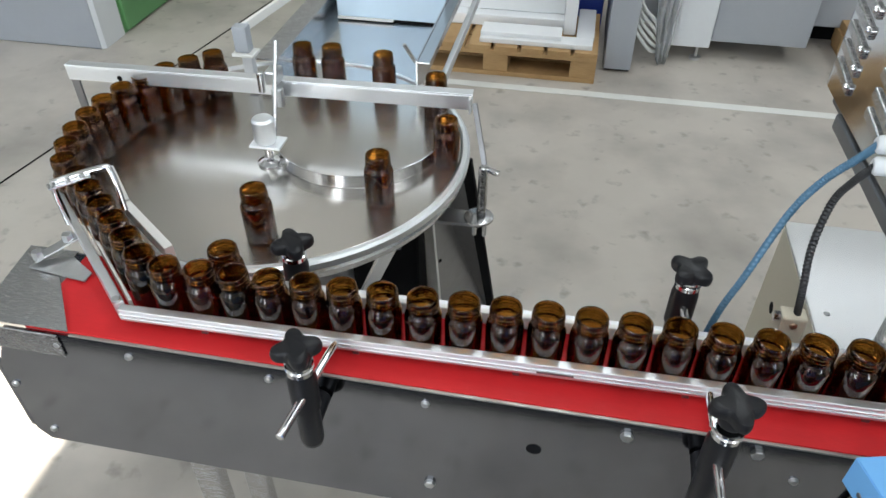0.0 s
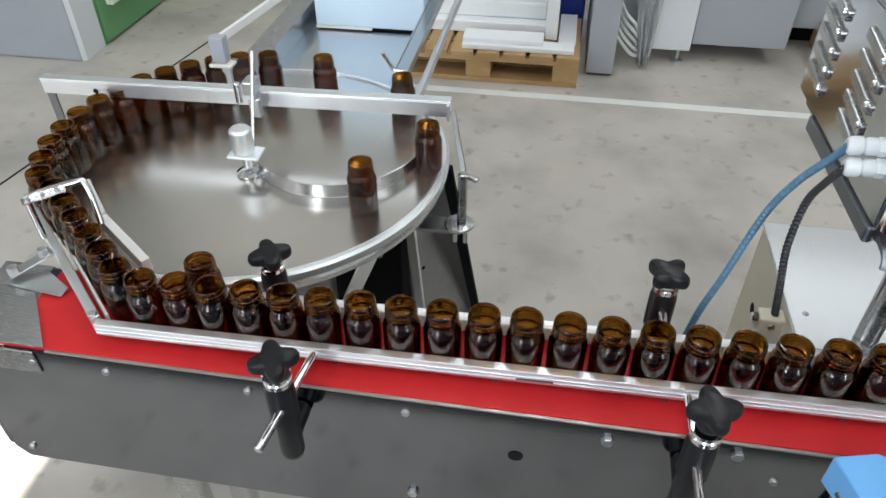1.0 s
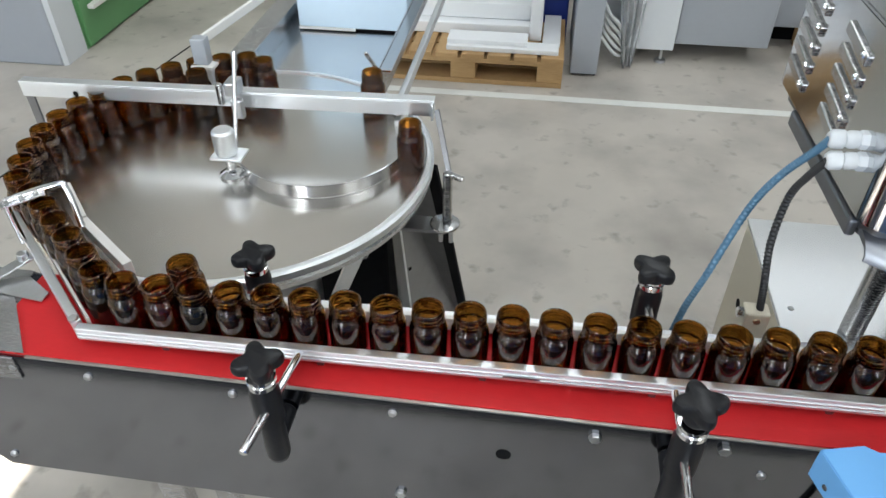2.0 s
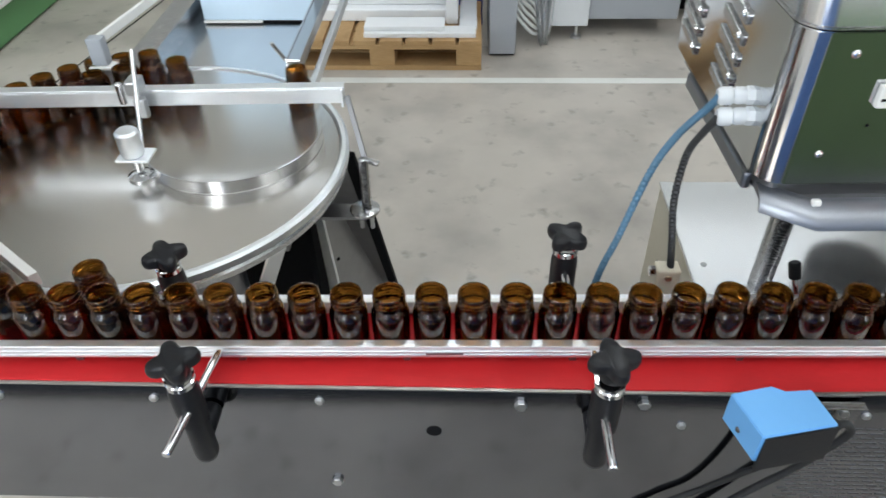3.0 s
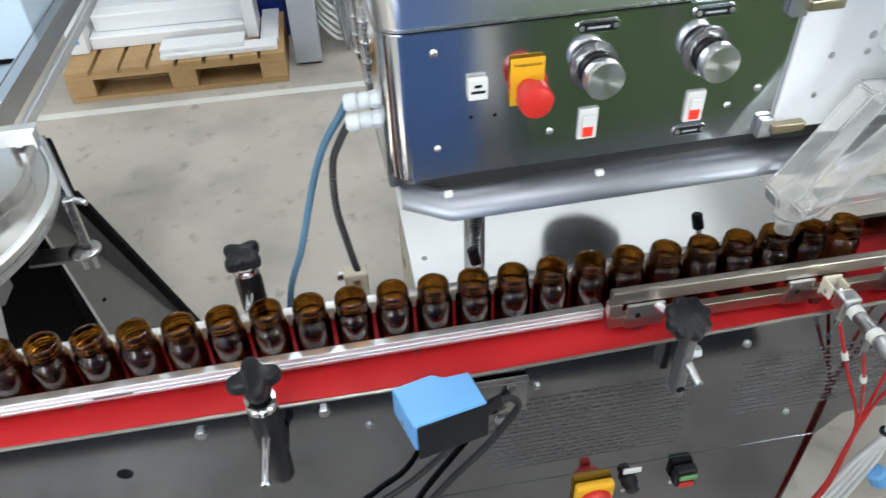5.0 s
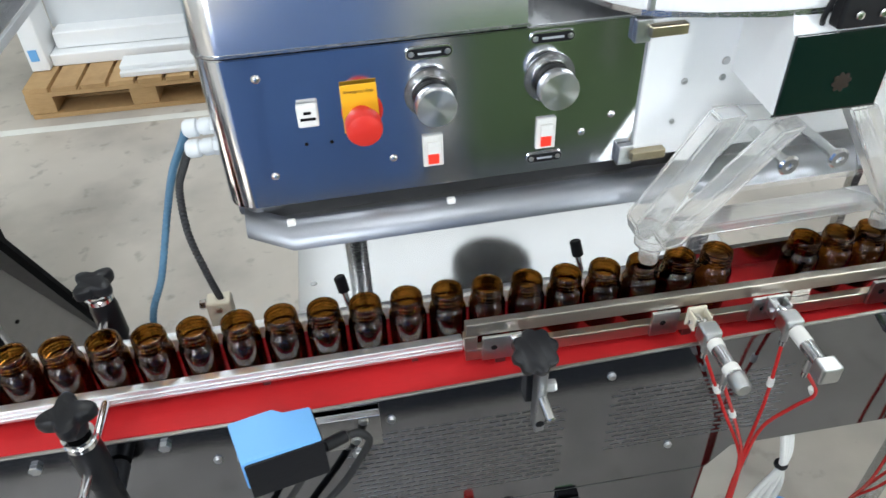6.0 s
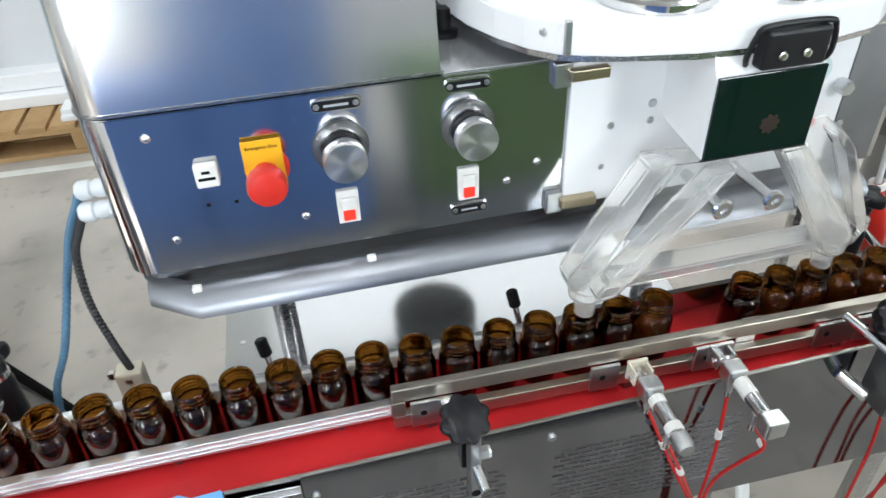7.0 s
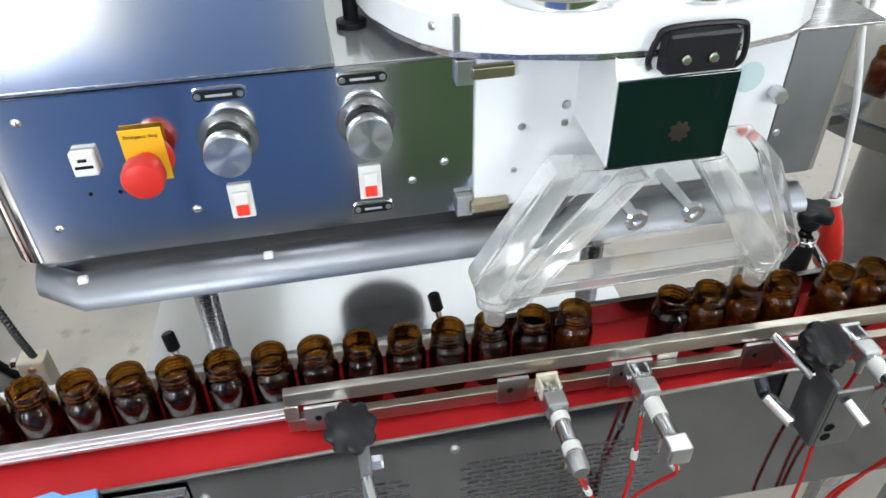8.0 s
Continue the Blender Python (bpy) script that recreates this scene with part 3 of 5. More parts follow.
    s = part("selector_switch", cube(0.868, 0.902, -0.018, -0.0008, 0.515, 0.553, 0.004), BLACK, c, "black selector switch")
    part("selector_lamp", cube(0.874, 0.896, -0.0215, -0.0182, 0.520, 0.530, 0.001), RED, s, "red lens")
    part("selector_lever", cube(0.872, 0.898, -0.022, -0.0182, 0.538, 0.547, 0.001), GREEN_PAINT, s, "green lens")
    for x, z in ((0.795, 0.505), (0.815, 0.503), (0.873, 0.505), (0.90, 0.50)):
        part("screw", lathe([(0, 0), (0.004, 0), (0.003, 0.002), (0, 0.0025)], 12, (x, -0.0008, z), (0, -1, 0)), GALV, c, "", True)
    return c


conveyor()


def guide_rails():
    g = thing("guide_rail", (0.17, 0.04, 0.838), "straight aluminium guide rail with grooved front along the belt", "guide rail", "guide rails")
    part("profile", cube(-0.405, 0.743, 0.033, 0.045, 0.839, 0.858, 0.0012, None, R1), ALU, g)
    for z in (0.8435, 0.8495):
        part("groove_rib", cube(-0.404, 0.742, 0.0312, 0.0329, z, z + 0.0022, 0.0004, None, R1), ALU, g)
    part("splice_plate", cube(0.128, 0.172, 0.0302, 0.0311, 0.8465, 0.8500, 0.0003, None, R1), STEEL_DARK, g, "grey splice plate")
    for x in (-0.3, -0.1, 0.1, 0.3, 0.5, 0.68):
        part("rail_foot", cube(x, x + 0.008, 0.040, 0.044, BELT_Z + 0.0004, 0.8388, 0, None, R1), STEEL_DARK, g)
    b = thing("guide_rail", (0.4, 0.11, 0.84), "white plastic guide rail behind the bottles", "guide rail", "guide rails")
    part("strip", cube(-0.29, 0.99, 0.1085, 0.1165, 0.838, 0.858, 0.0015, None, R1), WHITE_PLASTIC, b)
    part("backing", cube(-0.29, 0.99, 0.117, 0.127, 0.838, 0.854, 0.0015, None, R1), ALU, b)
    for x in (-0.2, 0.1, 0.4, 0.7, 0.95):
        part("rail_foot", cube(x, x + 0.02, 0.119, 0.125, BELT_Z + 0.0004, 0.8378, 0, None, R1), STEEL_DARK, b)
    b = thing("guide_rail", (1.2, 0.13, 0.84), "steel guide rail behind the filled bottles", "guide rail", "guide rails")
    part("strip", cube(0.995, 2.0, 0.1085, 0.1165, 0.838, 0.872, 0.001, None, R1), STEEL_X, b)
    for x in (1.1, 1.5, 1.9):
        part("rail_foot", cube(x, x + 0.02, 0.110, 0.115, BELT_Z + 0.0004, 0.8378, 0, None, R1), STEEL_DARK, b)
    # lane that turns the bottles from the table on to the belt
    a = thing("guide_rail", (-0.52, 0.15, 0.83), "white faced aluminium guide rail turning the bottles on to the belt", "guide rail", "guide rails")
    part("outer_bar", bar((-0.408, 0.036, 0.848), (-0.652, 0.262, 0.848), 0.012, 0.026, 0.0012), ALU, a)
    part("outer_lining", bar((-0.400, 0.047, 0.846), (-0.640, 0.272, 0.846), 0.004, 0.020, 0.0008), WHITE_PLASTIC, a, "white plastic lining")
    part("inner_bar", bar((-0.392, 0.142, 0.858), (-0.505, 0.227, 0.858), 0.013, 0.022, 0.001), WHITE_PLASTIC, a, "white plastic strip")
    part("inner_strip", bar((-0.510, 0.234, 0.856), (-0.582, 0.312, 0.856), 0.011, 0.022, 0.001), WHITE_PLASTIC, a, "white plastic strip")
    part("bridge", hose([(-0.566, 0.172, 0.862), (-0.566, 0.172, 0.925), (-0.560, 0.178, 0.932), (-0.520, 0.218, 0.932), (-0.508, 0.222, 0.925), (-0.492, 0.205, 0.872)], 0.0048, 40, 10), CHROME, a, "bent steel wire bridge", True)
    part("bridge_plate", bar((-0.570, 0.165, 0.928), (-0.528, 0.204, 0.930), 0.016, 0.003, 0.0008), STEEL, a, "steel bridge plate")
    for k in range(3):
        part("bridge_screw", hexagon((-0.564 + 0.014 * k, 0.171 + 0.013 * k, 0.9305), (0, 0, 1), 0.0042, 0.005), GALV, a)
    br = part("bracket", slab([(-0.595, 0.102), (-0.50, 0.090), (-0.50, 0.108), (-0.545, 0.135), (-0.59, 0.120)], 0.8295, 0.832, 0.0006), GALV, a, "zinc plated foot bracket")
    part("bracket_bar", bar((-0.59, 0.112, 0.838), (-0.545, 0.160, 0.852), 0.018, 0.003, 0.0006), GALV, br)
    for p in ((-0.583, 0.115, 0.8405), (-0.556, 0.150, 0.8485)):
        part("nut", hexagon(p, (0, 0, 1), 0.008, 0.012), GALV, br)
    part("end_screw", rod((-0.412, 0.037, 0.861), (-0.412, 0.037, 0.866), 0.006), GALV, a)


guide_rails()


def rail_clamp(x, y, knob_z, rod_to, label, spin=0.3, lean=0.0, foot_y=0.0):
    """A black clamp post with a star knob, on a boss of the side plate, holding a rod to the rail."""
    c = thing("rail_clamp", (x, y, 0.76), label, "clamp", "rail clamps")
    d = Vector((0, lean, 1)).normalized()
    p = lambda h: (x, y + lean * (h - 0.85), h)
    part("post", lathe([(0, 0), (0.0145, 0), (0.0172, 0.002), (0.0172, 0.052), (0.0150, 0.064), (0, 0.064)], 28, p(0.819), d), BLACK, c, "", True)
    part("lower_post", lathe([(0, 0), (0.007, 0.001), (0.0125, 0.006), (0.0145, 0.014), (0.0145, 0.073), (0, 0.073)], 28, p(0.7455), d), BLACK, c, "glossy black rounded lower post", True)
    part("boss", rod((x, foot_y, 0.785), (x, y, 0.785), 0.013, 20), BLACK, c, "", True)
    part("collar", lathe([(0.008, 0), (0.0165, 0), (0.0165, 0.006), (0.0145, 0.0075), (0.0145, 0.0095), (0.0165, 0.011), (0.0165, 0.014), (0.008, 0.015)], 24, p(0.8835), d), CHROME, c, "bright steel collar", True)
    k = part("knob", lathe([(0, 0), (0.0135, 0), (0.0155, 0.012), (0.014, 0.016), (0, 0.016)], 20, p(knob_z - 0.027), d), BLACK, c, "", True)
    part("star", star(0.0288, 4, 0.40, 0.017, p(knob_z - 0.012), d, spin), BLACK, k, "black four-lobed hand knob", True)
    if rod_to:
        part("rod", rod(*rod_to, 0.0052, 16), CHROME, c, "bright steel rod", True)
    return c


rail_clamp(-0.133, -0.044, 0.920, ((-0.137, -0.112, 0.848), (-0.118, 0.034, 0.850)), "black rail clamp with star knob at the belt's side plate", 0.5)
rail_clamp(0.327, -0.042, 0.930, ((0.325, -0.118, 0.848), (0.325, 0.038, 0.850)), "black rail clamp with star knob beside the blue sensor", 0.2)
rail_clamp(0.302, 0.182, 0.912, ((0.302, 0.127, 0.858), (0.302, 0.20, 0.858)), "black rail clamp with star knob behind the belt", 0.9, 0, 0.1535)
rail_clamp(-0.206, 0.139, 0.909, None, "black rail clamp with star knob between belt and turntable", 0.6, 0, 0.128)

# ---- turntable ----
# ring of waiting bottles, and the disc under it
CX, CY, TZ = -0.36, 0.42, 0.826
DX, DY, RT = -0.372, 0.487, 0.327


def turntable():
    t = thing("rotary_table", (DX, DY, 0), "round stainless steel bottle turntable with a bright raised rim", "turntable")
    n = 128
    part("disc", lathe([(0, TZ), (RT - 0.002, TZ), (RT, TZ - 0.002), (RT, TZ - 0.012), (0, TZ - 0.012)], n, (DX, DY, 0)), TABLE, t, "", True)
    part("rim", lathe([(RT + 0.001, TZ - 0.014), (RT + 0.001, TZ + 0.001), (RT + 0.003, TZ + 0.004), (RT + 0.010, TZ + 0.004), (RT + 0.0145, TZ), (RT + 0.0145, TZ - 0.010), (RT + 0.010, TZ - 0.014)], n, (DX, DY, 0), close=True), ALU, t, "bright rounded rim", True)
    part("apron", lathe([(RT - 0.04, TZ - 0.015), (RT + 0.010, TZ - 0.015), (RT + 0.013, TZ - 0.019), (RT + 0.008, TZ - 0.032), (RT - 0.012, TZ - 0.042), (RT - 0.02, TZ - 0.045), (RT - 0.04, TZ - 0.045)], n, (DX, DY, 0), close=True), STEEL, t, "steel apron ring", True)
    # shade under the disc is put into the near-black colour
    part("underside", lathe([(0, TZ - 0.125), (RT - 0.12, TZ - 0.12), (RT - 0.06, TZ - 0.075), (RT - 0.03, TZ - 0.046), (0, TZ - 0.046)], 64, (DX, DY, 0)), DARK, t, "underside coloured near-black for the shade below the disc", True)
    part("drive_housing", lathe([(0, 0.35), (0.10, 0.35), (0.11, 0.36), (0.11, TZ - 0.126), (0, TZ - 0.126)], 40, (DX, DY, 0)), STEEL_DARK, t, "", True)
    # stand: an open case with a slanting side panel, near-black block for its shade
    for p0, p1, w in (((-0.125, 0.36, 0.765), (-0.42, 0.64, 0.02), 0.036), ((-0.60, 0.62, 0.75), (-0.78, 0.80, 0.02), 0.04)):
        part("leg", bar(p0, p1, w, 0.006, 0.001), ALU, t)
    part("stand_panel", sheet([(-0.146, 0.632, 0.755), (-0.063, 0.612, 0.755), (-0.034, 0.962, 0.02), (-0.154, 0.752, 0.02)], 0.004), STEEL_DARK, t, "slanting steel stand panel")
    part("stand_flange", sheet([(-0.146, 0.626, 0.755), (-0.122, 0.580, 0.755), (-0.088, 0.640, 0.02), (-0.154, 0.746, 0.02)], 0.004), ALU, t, "folded bright edge")
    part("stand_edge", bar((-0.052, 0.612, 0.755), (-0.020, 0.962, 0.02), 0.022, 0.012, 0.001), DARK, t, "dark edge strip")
    part("panel_hole", lathe([(0, 0), (0.005, 0), (0.005, 0.001), (0, 0.001)], 14, (-0.121, 0.700, 0.415), (0.8, -0.6, 0)), DARK, t, "small dark hole")
    part("shade_fill", cube(-0.55, -0.165, 0.665, 0.9, 0.05, 0.72, 0.01), DARK, t, "near-black block standing in for the shaded space below the table")
    part("cross_beam", bar((-0.62, 0.42, 0.72), (-0.13, 0.42, 0.72), 0.05, 0.05, 0.003), STEEL_DARK, t)
    for x, y in ((-0.42, 0.64), (-0.78, 0.80), (-0.03, 0.955), (-0.14, 0.74)):
        part("foot", lathe([(0, 0), (0.03, 0), (0.028, 0.012), (0.009, 0.018), (0.009, 0.032), (0, 0.032)], 16, (x, y, 0)), RUBBER, t, "rubber foot", True)
    # bridge over the table
    part("bridge_bar", bar((-0.775, 0.528, 0.9255), (-0.034, 0.552, 0.9285), 0.020, 0.003, 0.0006), ALU, t, "flat bridge bar")
    part("bridge_web", bar((-0.774, 0.520, 0.911), (-0.034, 0.543, 0.914), 0.003, 0.026, 0.0006), ALU, t, "flat bridge bar")
    part("bridge_end", bar((-0.036, 0.552, 0.913), (-0.036, 0.53, 0.913), 0.004, 0.028, 0.0006), ALU, t)
    part("bridge_post", bar((-0.765, 0.524, 0.912), (-0.765, 0.524, 0.74), 0.016, 0.004, 0.0006, up=(0, 1, 0)), STEEL_DARK, t)
    part("bridge_post", bar((-0.030, 0.546, 0.912), (0.000, 0.485, 0.826), 0.009, 0.005, 0.0006, up=(0, 1, 0)), STEEL_DARK, t)
    part("support_post", rod((0.000, 0.470, 0.838), (0.000, 0.462, 0.742), 0.0085), STEEL, t, "", True)
    part("support_flange", lathe([(0, 0), (0.026, 0), (0.026, 0.004), (0.024, 0.005), (0, 0.005)], 28, (-0.004, 0.460, 0.737)), STEEL_X, t, "round flange", True)
    part("support_arm", cube(-0.09, 0.0, 0.44, 0.48, 0.730, 0.7365, 0.001), STEEL_DARK, t)
    part("wing_screw", rod((0.000, 0.484, 0.826), (0.026, 0.470, 0.826), 0.0055), CHROME, t, "", True)
    for x in (-0.01, 0.008):
        part("stud", rod((x, 0.452, 0.736), (x, 0.452, 0.705), 0.004), GALV, t, "", True)
    part("bar_hole", lathe([(0, 0), (0.005, 0), (0.005, 0.0006), (0, 0.0006)], 16, (-0.672, 0.5215, 0.908), (0, -1, 0)), DARK, t, "small dark hole")
    # centre post with clamp and polished foot
    part("post", rod((-0.372, 0.545, 0.995), (-0.352, 0.436, 0.862), 0.0036), CHROME, t, "bright steel rod", True)
    part("clamp", cube(-0.388, -0.366, 0.512, 0.545, 0.927, 0.952, 0.003), GALV, t, "cross clamp")
    part("clamp_screw", rod((-0.392, 0.505, 0.918), (-0.392, 0.505, 0.955), 0.006), CHROME, t, "", True)
    part("lower_clamp", cube(-0.378, -0.358, 0.505, 0.519, 0.890, 0.925, 0.003), GALV, t, "cross clamp")
    part("weight", lathe([(0, 0.868), (0.017, 0.868), (0.0185, 0.872), (0.0185, 0.908), (0.015, 0.912), (0, 0.912)], 32, (-0.365, 0.432, 0)), ALU, t, "polished cylinder", True)
    part("weight_plate", cube(-0.388, -0.334, 0.412, 0.452, 0.863, 0.8675, 0.001), ALU, t)
    part("foot_spindle", rod((-0.361, 0.43, 0.838), (-0.361, 0.43, 0.864), 0.0085), CHROME, t, "", True)
    part("foot_disc", lathe([(0, TZ + 0.0005), (0.022, TZ + 0.0005), (0.022, TZ + 0.004), (0.012, TZ + 0.009), (0, TZ + 0.009)], 32, (-0.361, 0.43, 0)), CHROME, t, "polished foot", True)
    # curved guide strip
    out = bmesh.new()
    prev = None
    for k in range(49):
        a = radians(222 + (378 - 222) * k / 48)
        row = []
        for r, z in ((0.150, TZ + 0.0015), (0.1525, TZ + 0.0015), (0.1525, TZ + 0.024), (0.150, TZ + 0.024)):
            row.append(out.verts.new((-0.232 + r * math.cos(a), 0.532 + r * math.sin(a), z)))
        if prev:
            for i in range(4):
                out.faces.new((prev[i], prev[(i + 1) % 4], row[(i + 1) % 4], row[i]))
        else:
            out.faces.new(row)
        prev = row
    out.faces.new(prev)
    part("curved_guide", out, CHROME, t, "bright curved guide strip", True)
    return t


turntable()


def infeed_tray():
    t = thing("infeed_tray", (-0.31, 0.95, 0.75), "stainless steel infeed tray with raised sides behind the turntable", "tray")
    part("bottom", cube(-0.455, -0.172, 0.735, 1.9, 0.822, 0.8262, 0.001), TRAY, t)
    part("side", slab([(-0.458, 0.72), (-0.455, 0.72), (-0.455, 1.9), (-0.458, 1.9)], 0.822, 0.872), STEEL, t)
    part("side", slab([(-0.172, 0.72), (-0.169, 0.72), (-0.169, 1.9), (-0.172, 1.9)], 0.822, 0.895), STEEL, t)
    part("flange", cube(-0.1685, -0.145, 0.72, 1.9, 0.890, 0.8935, 0.0006), STEEL_X, t)
    part("flange", cube(-0.505, -0.4585, 0.72, 1.9, 0.868, 0.8715, 0.0006), STEEL, t)
    part("side_rail", bar((-0.125, 0.66, 0.842), (-0.125, 1.9, 0.842), 0.012, 0.022, 0.002), ALU, t)
    part("rail", bar((-0.494, 0.675, 0.953), (-0.40, 1.25, 0.953), 0.008, 0.018, 0.002), WHITE_PLASTIC, t, "pale guide rod")
    b = part("rail_bracket", cube(-0.508, -0.480, 0.655, 0.678, 0.912, 0.962, 0.002), GREY_PAINT, t, "blue-grey bracket")
    part("bracket_foot", cube(-0.514, -0.470, 0.650, 0.684, 0.905, 0.911, 0.001), WHITE_PLASTIC, b)
    part("bracket_post", cube(-0.502, -0.482, 0.665, 0.682, 0.835, 0.9045, 0.001), PALE_PAINT, b)
    part("stop", rod((-0.175, 0.735, 0.885), (-0.195, 0.725, 0.925), 0.004), CHROME, t, "", True)
    part("leg", cube(-0.33, -0.30, 0.85, 0.88, 0, 0.8215, 0.002), STEEL, t)
    c = thing("carton", (-0.31, 1.3, 0.83), "pale blue carton standing in the infeed tray", "box")
    part("shell", cube(-0.437, -0.176, 1.05, 1.50, 0.832, 1.10, 0.004), BOX_BLUE, c)
    part("base", cube(-0.432, -0.181, 1.055, 1.495, 0.8265, 0.8315), DARK, c)
    part("flap", cube(-0.435, -0.30, 1.042, 1.0495, 0.830, 0.835, 0.0006), WHITE_PLASTIC, c, "white flap edge")


infeed_tray()


# ---- bottles ----
def bottle_mesh():
    """Wide-mouthed glass bottle, 87 mm high: outside, lip, then inside."""
    p = [(0, 0.003), (0.0160, 0.0025), (0.0197, 0.0), (0.0222, 0.0015), (0.0233, 0.005), (0.0233, 0.0540), (0.0229, 0.0580), (0.0219, 0.0612), (0.0204, 0.0637), (0.0190, 0.0652), (0.0182, 0.0662)]
    for k in range(3):
        z = 0.0676 + 0.0047 * k
        p += [(0.0178, z), (0.0198, z + 0.0010), (0.0198, z + 0.0023), (0.0178, z + 0.0033)]
    p += [(0.0178, 0.0830), (0.0190, 0.0842), (0.0190, 0.0857), (0.0184, 0.0866), (0.0176, 0.0868), (0.0167, 0.0861), (0.0161, 0.083), (0.0161, 0.0665), (0.0178, 0.0632), (0.0199, 0.0590), (0.0211, 0.0545), (0.0211, 0.0075), (0.0184, 0.0045), (0, 0.0055)]
    return lathe(p, 36)


def Matrix_shift(bm, p):
    bm.transform(Matrix.Translation(p))
    return bm


def tablets(parent, at):
    """Loose round tablets that fill a bottle."""
    rnd = random.Random(5)
    bm = bmesh.new()
    for k in range(210):
        r, a, h = 0.0164 * rnd.random() ** 0.35, rnd.uniform(0, 6.28), 0.009 + 0.046 * k / 210
        d = Vector((rnd.uniform(-1, 1), rnd.uniform(-1, 1), rnd.uniform(0.1, 1)))
        lathe([(0, -0.0022), (0.0036, -0.0013), (0.0042, 0), (0.0036, 0.0013), (0, 0.0022)], 8, Vector(at) + Vector((r * math.cos(a), r * math.sin(a), h)), d, bm)
    tagged(part("tablets", bm, TABLET, parent, "pale yellow tablets", True), kind="stuff")


TABLET = material("tablet", (0.98, 0.88, 0.5), 0.6, 0, 0.1, 200, 0.05)


def row_y(x):
    """The row of bottles runs slightly aslant along the belt."""
    return 0.0688 + 0.0175 * x


def make_bottles():
    first = single("bottle", (0, 0, 0), bottle_mesh(), AMBER, "empty amber glass bottle with a threaded wide mouth", "bottle", "amber bottles", smooth=True)
    spots = []
    # row on the belt, from the turn to the filling nozzle
    for k in range(29):
        x = (-0.348, -0.301, -0.256, -0.210, -0.163)[k] if k < 5 else -0.116 + 0.0499 * (k - 5) if k < 18 else 0.4828 + 0.04945 * (k - 17)
        spots.append((x, row_y(x) + random.uniform(-0.001, 0.001), BELT_Z + 0.0004))
    spots.append((1.197, row_y(1.197), BELT_Z + 0.0004))
    # turning lane
    for k in range(6):
        x, y = -0.391 - 0.0363 * k, 0.079 + 0.0303 * k
        spots.append((x, y, TZ + 0.0005 if y > 0.13 else BELT_Z + 0.0004))
    spots.append((-0.288, 0.106, TZ + 0.0005))
    # queue round the rim of the table
    for k in range(10):
        a, r = radians(130.3 + 9.1 * k), 0.2950 + 0.0006 * min(k, 8)
        spots.append((CX + r * math.cos(a), CY + r * math.sin(a), TZ + 0.0004))
    for i, p in enumerate(spots):
        m = Matrix.Translation(p) @ Matrix.Rotation(random.uniform(0, 6.28), 4, "Z")
        if i == 0:
            first.matrix_basis = m
        else:
            copy_thing(first, m)
    full = single("bottle", (1.0762, row_y(1.0762), BELT_Z + 0.0004), Matrix_shift(bottle_mesh(), (1.0762, row_y(1.0762), BELT_Z + 0.0004)), AMBER, "amber glass bottle filled with pale tablets", "bottle", "amber bottles", smooth=True)
    tablets(full, (1.0762, row_y(1.0762), BELT_Z + 0.0004))
    freed = []
    for x in (1.244, 1.291, 1.338, 1.385, 1.432, 1.479, 1.526):
        ob = copy_thing(full, Matrix.Translation((x, row_y(x), BELT_Z + 0.0004)) @ Matrix.Rotation(random.uniform(0, 6.28), 4, "Z"))
        if x > 1.36:
            freed.append((ob, x))
    for x, y in ((1.90, 0.68), (1.92, 0.62), (1.95, 0.565), (1.99, 0.525)):
        copy_thing(full, Matrix.Translation((x, y, 0.8304)))
    return [copy_thing(first, Matrix.Translation((CX + 0.2, CY, TZ + 0.0004))) for k in range(7)], freed


LOOSE, FREED = make_bottles()

# ---- counting machine ----
MM = Matrix.Translation((0.553, 0.137, 0)) @ Matrix.Rotation(radians(1.7), 4, "Z") @ Matrix.Translation((-0.553, 0, 0))


# turns (x, z, y) outlines into upright pieces
UPRIGHT = Matrix(((1, 0, 0, 0), (0, 0, 1, 0), (0, 1, 0, 0), (0, 0, 0, 1)))


def name_plate(c, x, z, w=0.05):
    b = part("name_plate", slab(rounded_rect(x - w / 2, x + w / 2, z - 0.0068, z + 0.0068, 0.0066), -0.0022, -0.0003, 0.0003, MM @ UPRIGHT), CHROME, c, "small framed name plate")
    part("plate_field", slab(rounded_rect(x - w / 2 + 0.0018, x + w / 2 - 0.0018, z - 0.005, z + 0.005, 0.0048), -0.0028, -0.0023, 0, MM @ UPRIGHT), BLACK, b, "black field")
    for s in (-1, 1):
        part("plate_screw", lathe([(0, 0), (0.0032, 0), (0.0026, 0.0014), (0, 0.0018)], 14, MM @ Vector((x + s * (w / 2 - 0.006), -0.0029, z)), MM.to_3x3() @ Vector((0, -1, 0))), GALV, b, "", True)
    part("plate_text", cube(x - w / 2 + 0.013, x + w / 2 - 0.013, -0.0032, -0.0029, z - 0.0012, z + 0.0012, 0, None, MM), GREY_PAINT, b, "grey line of text")


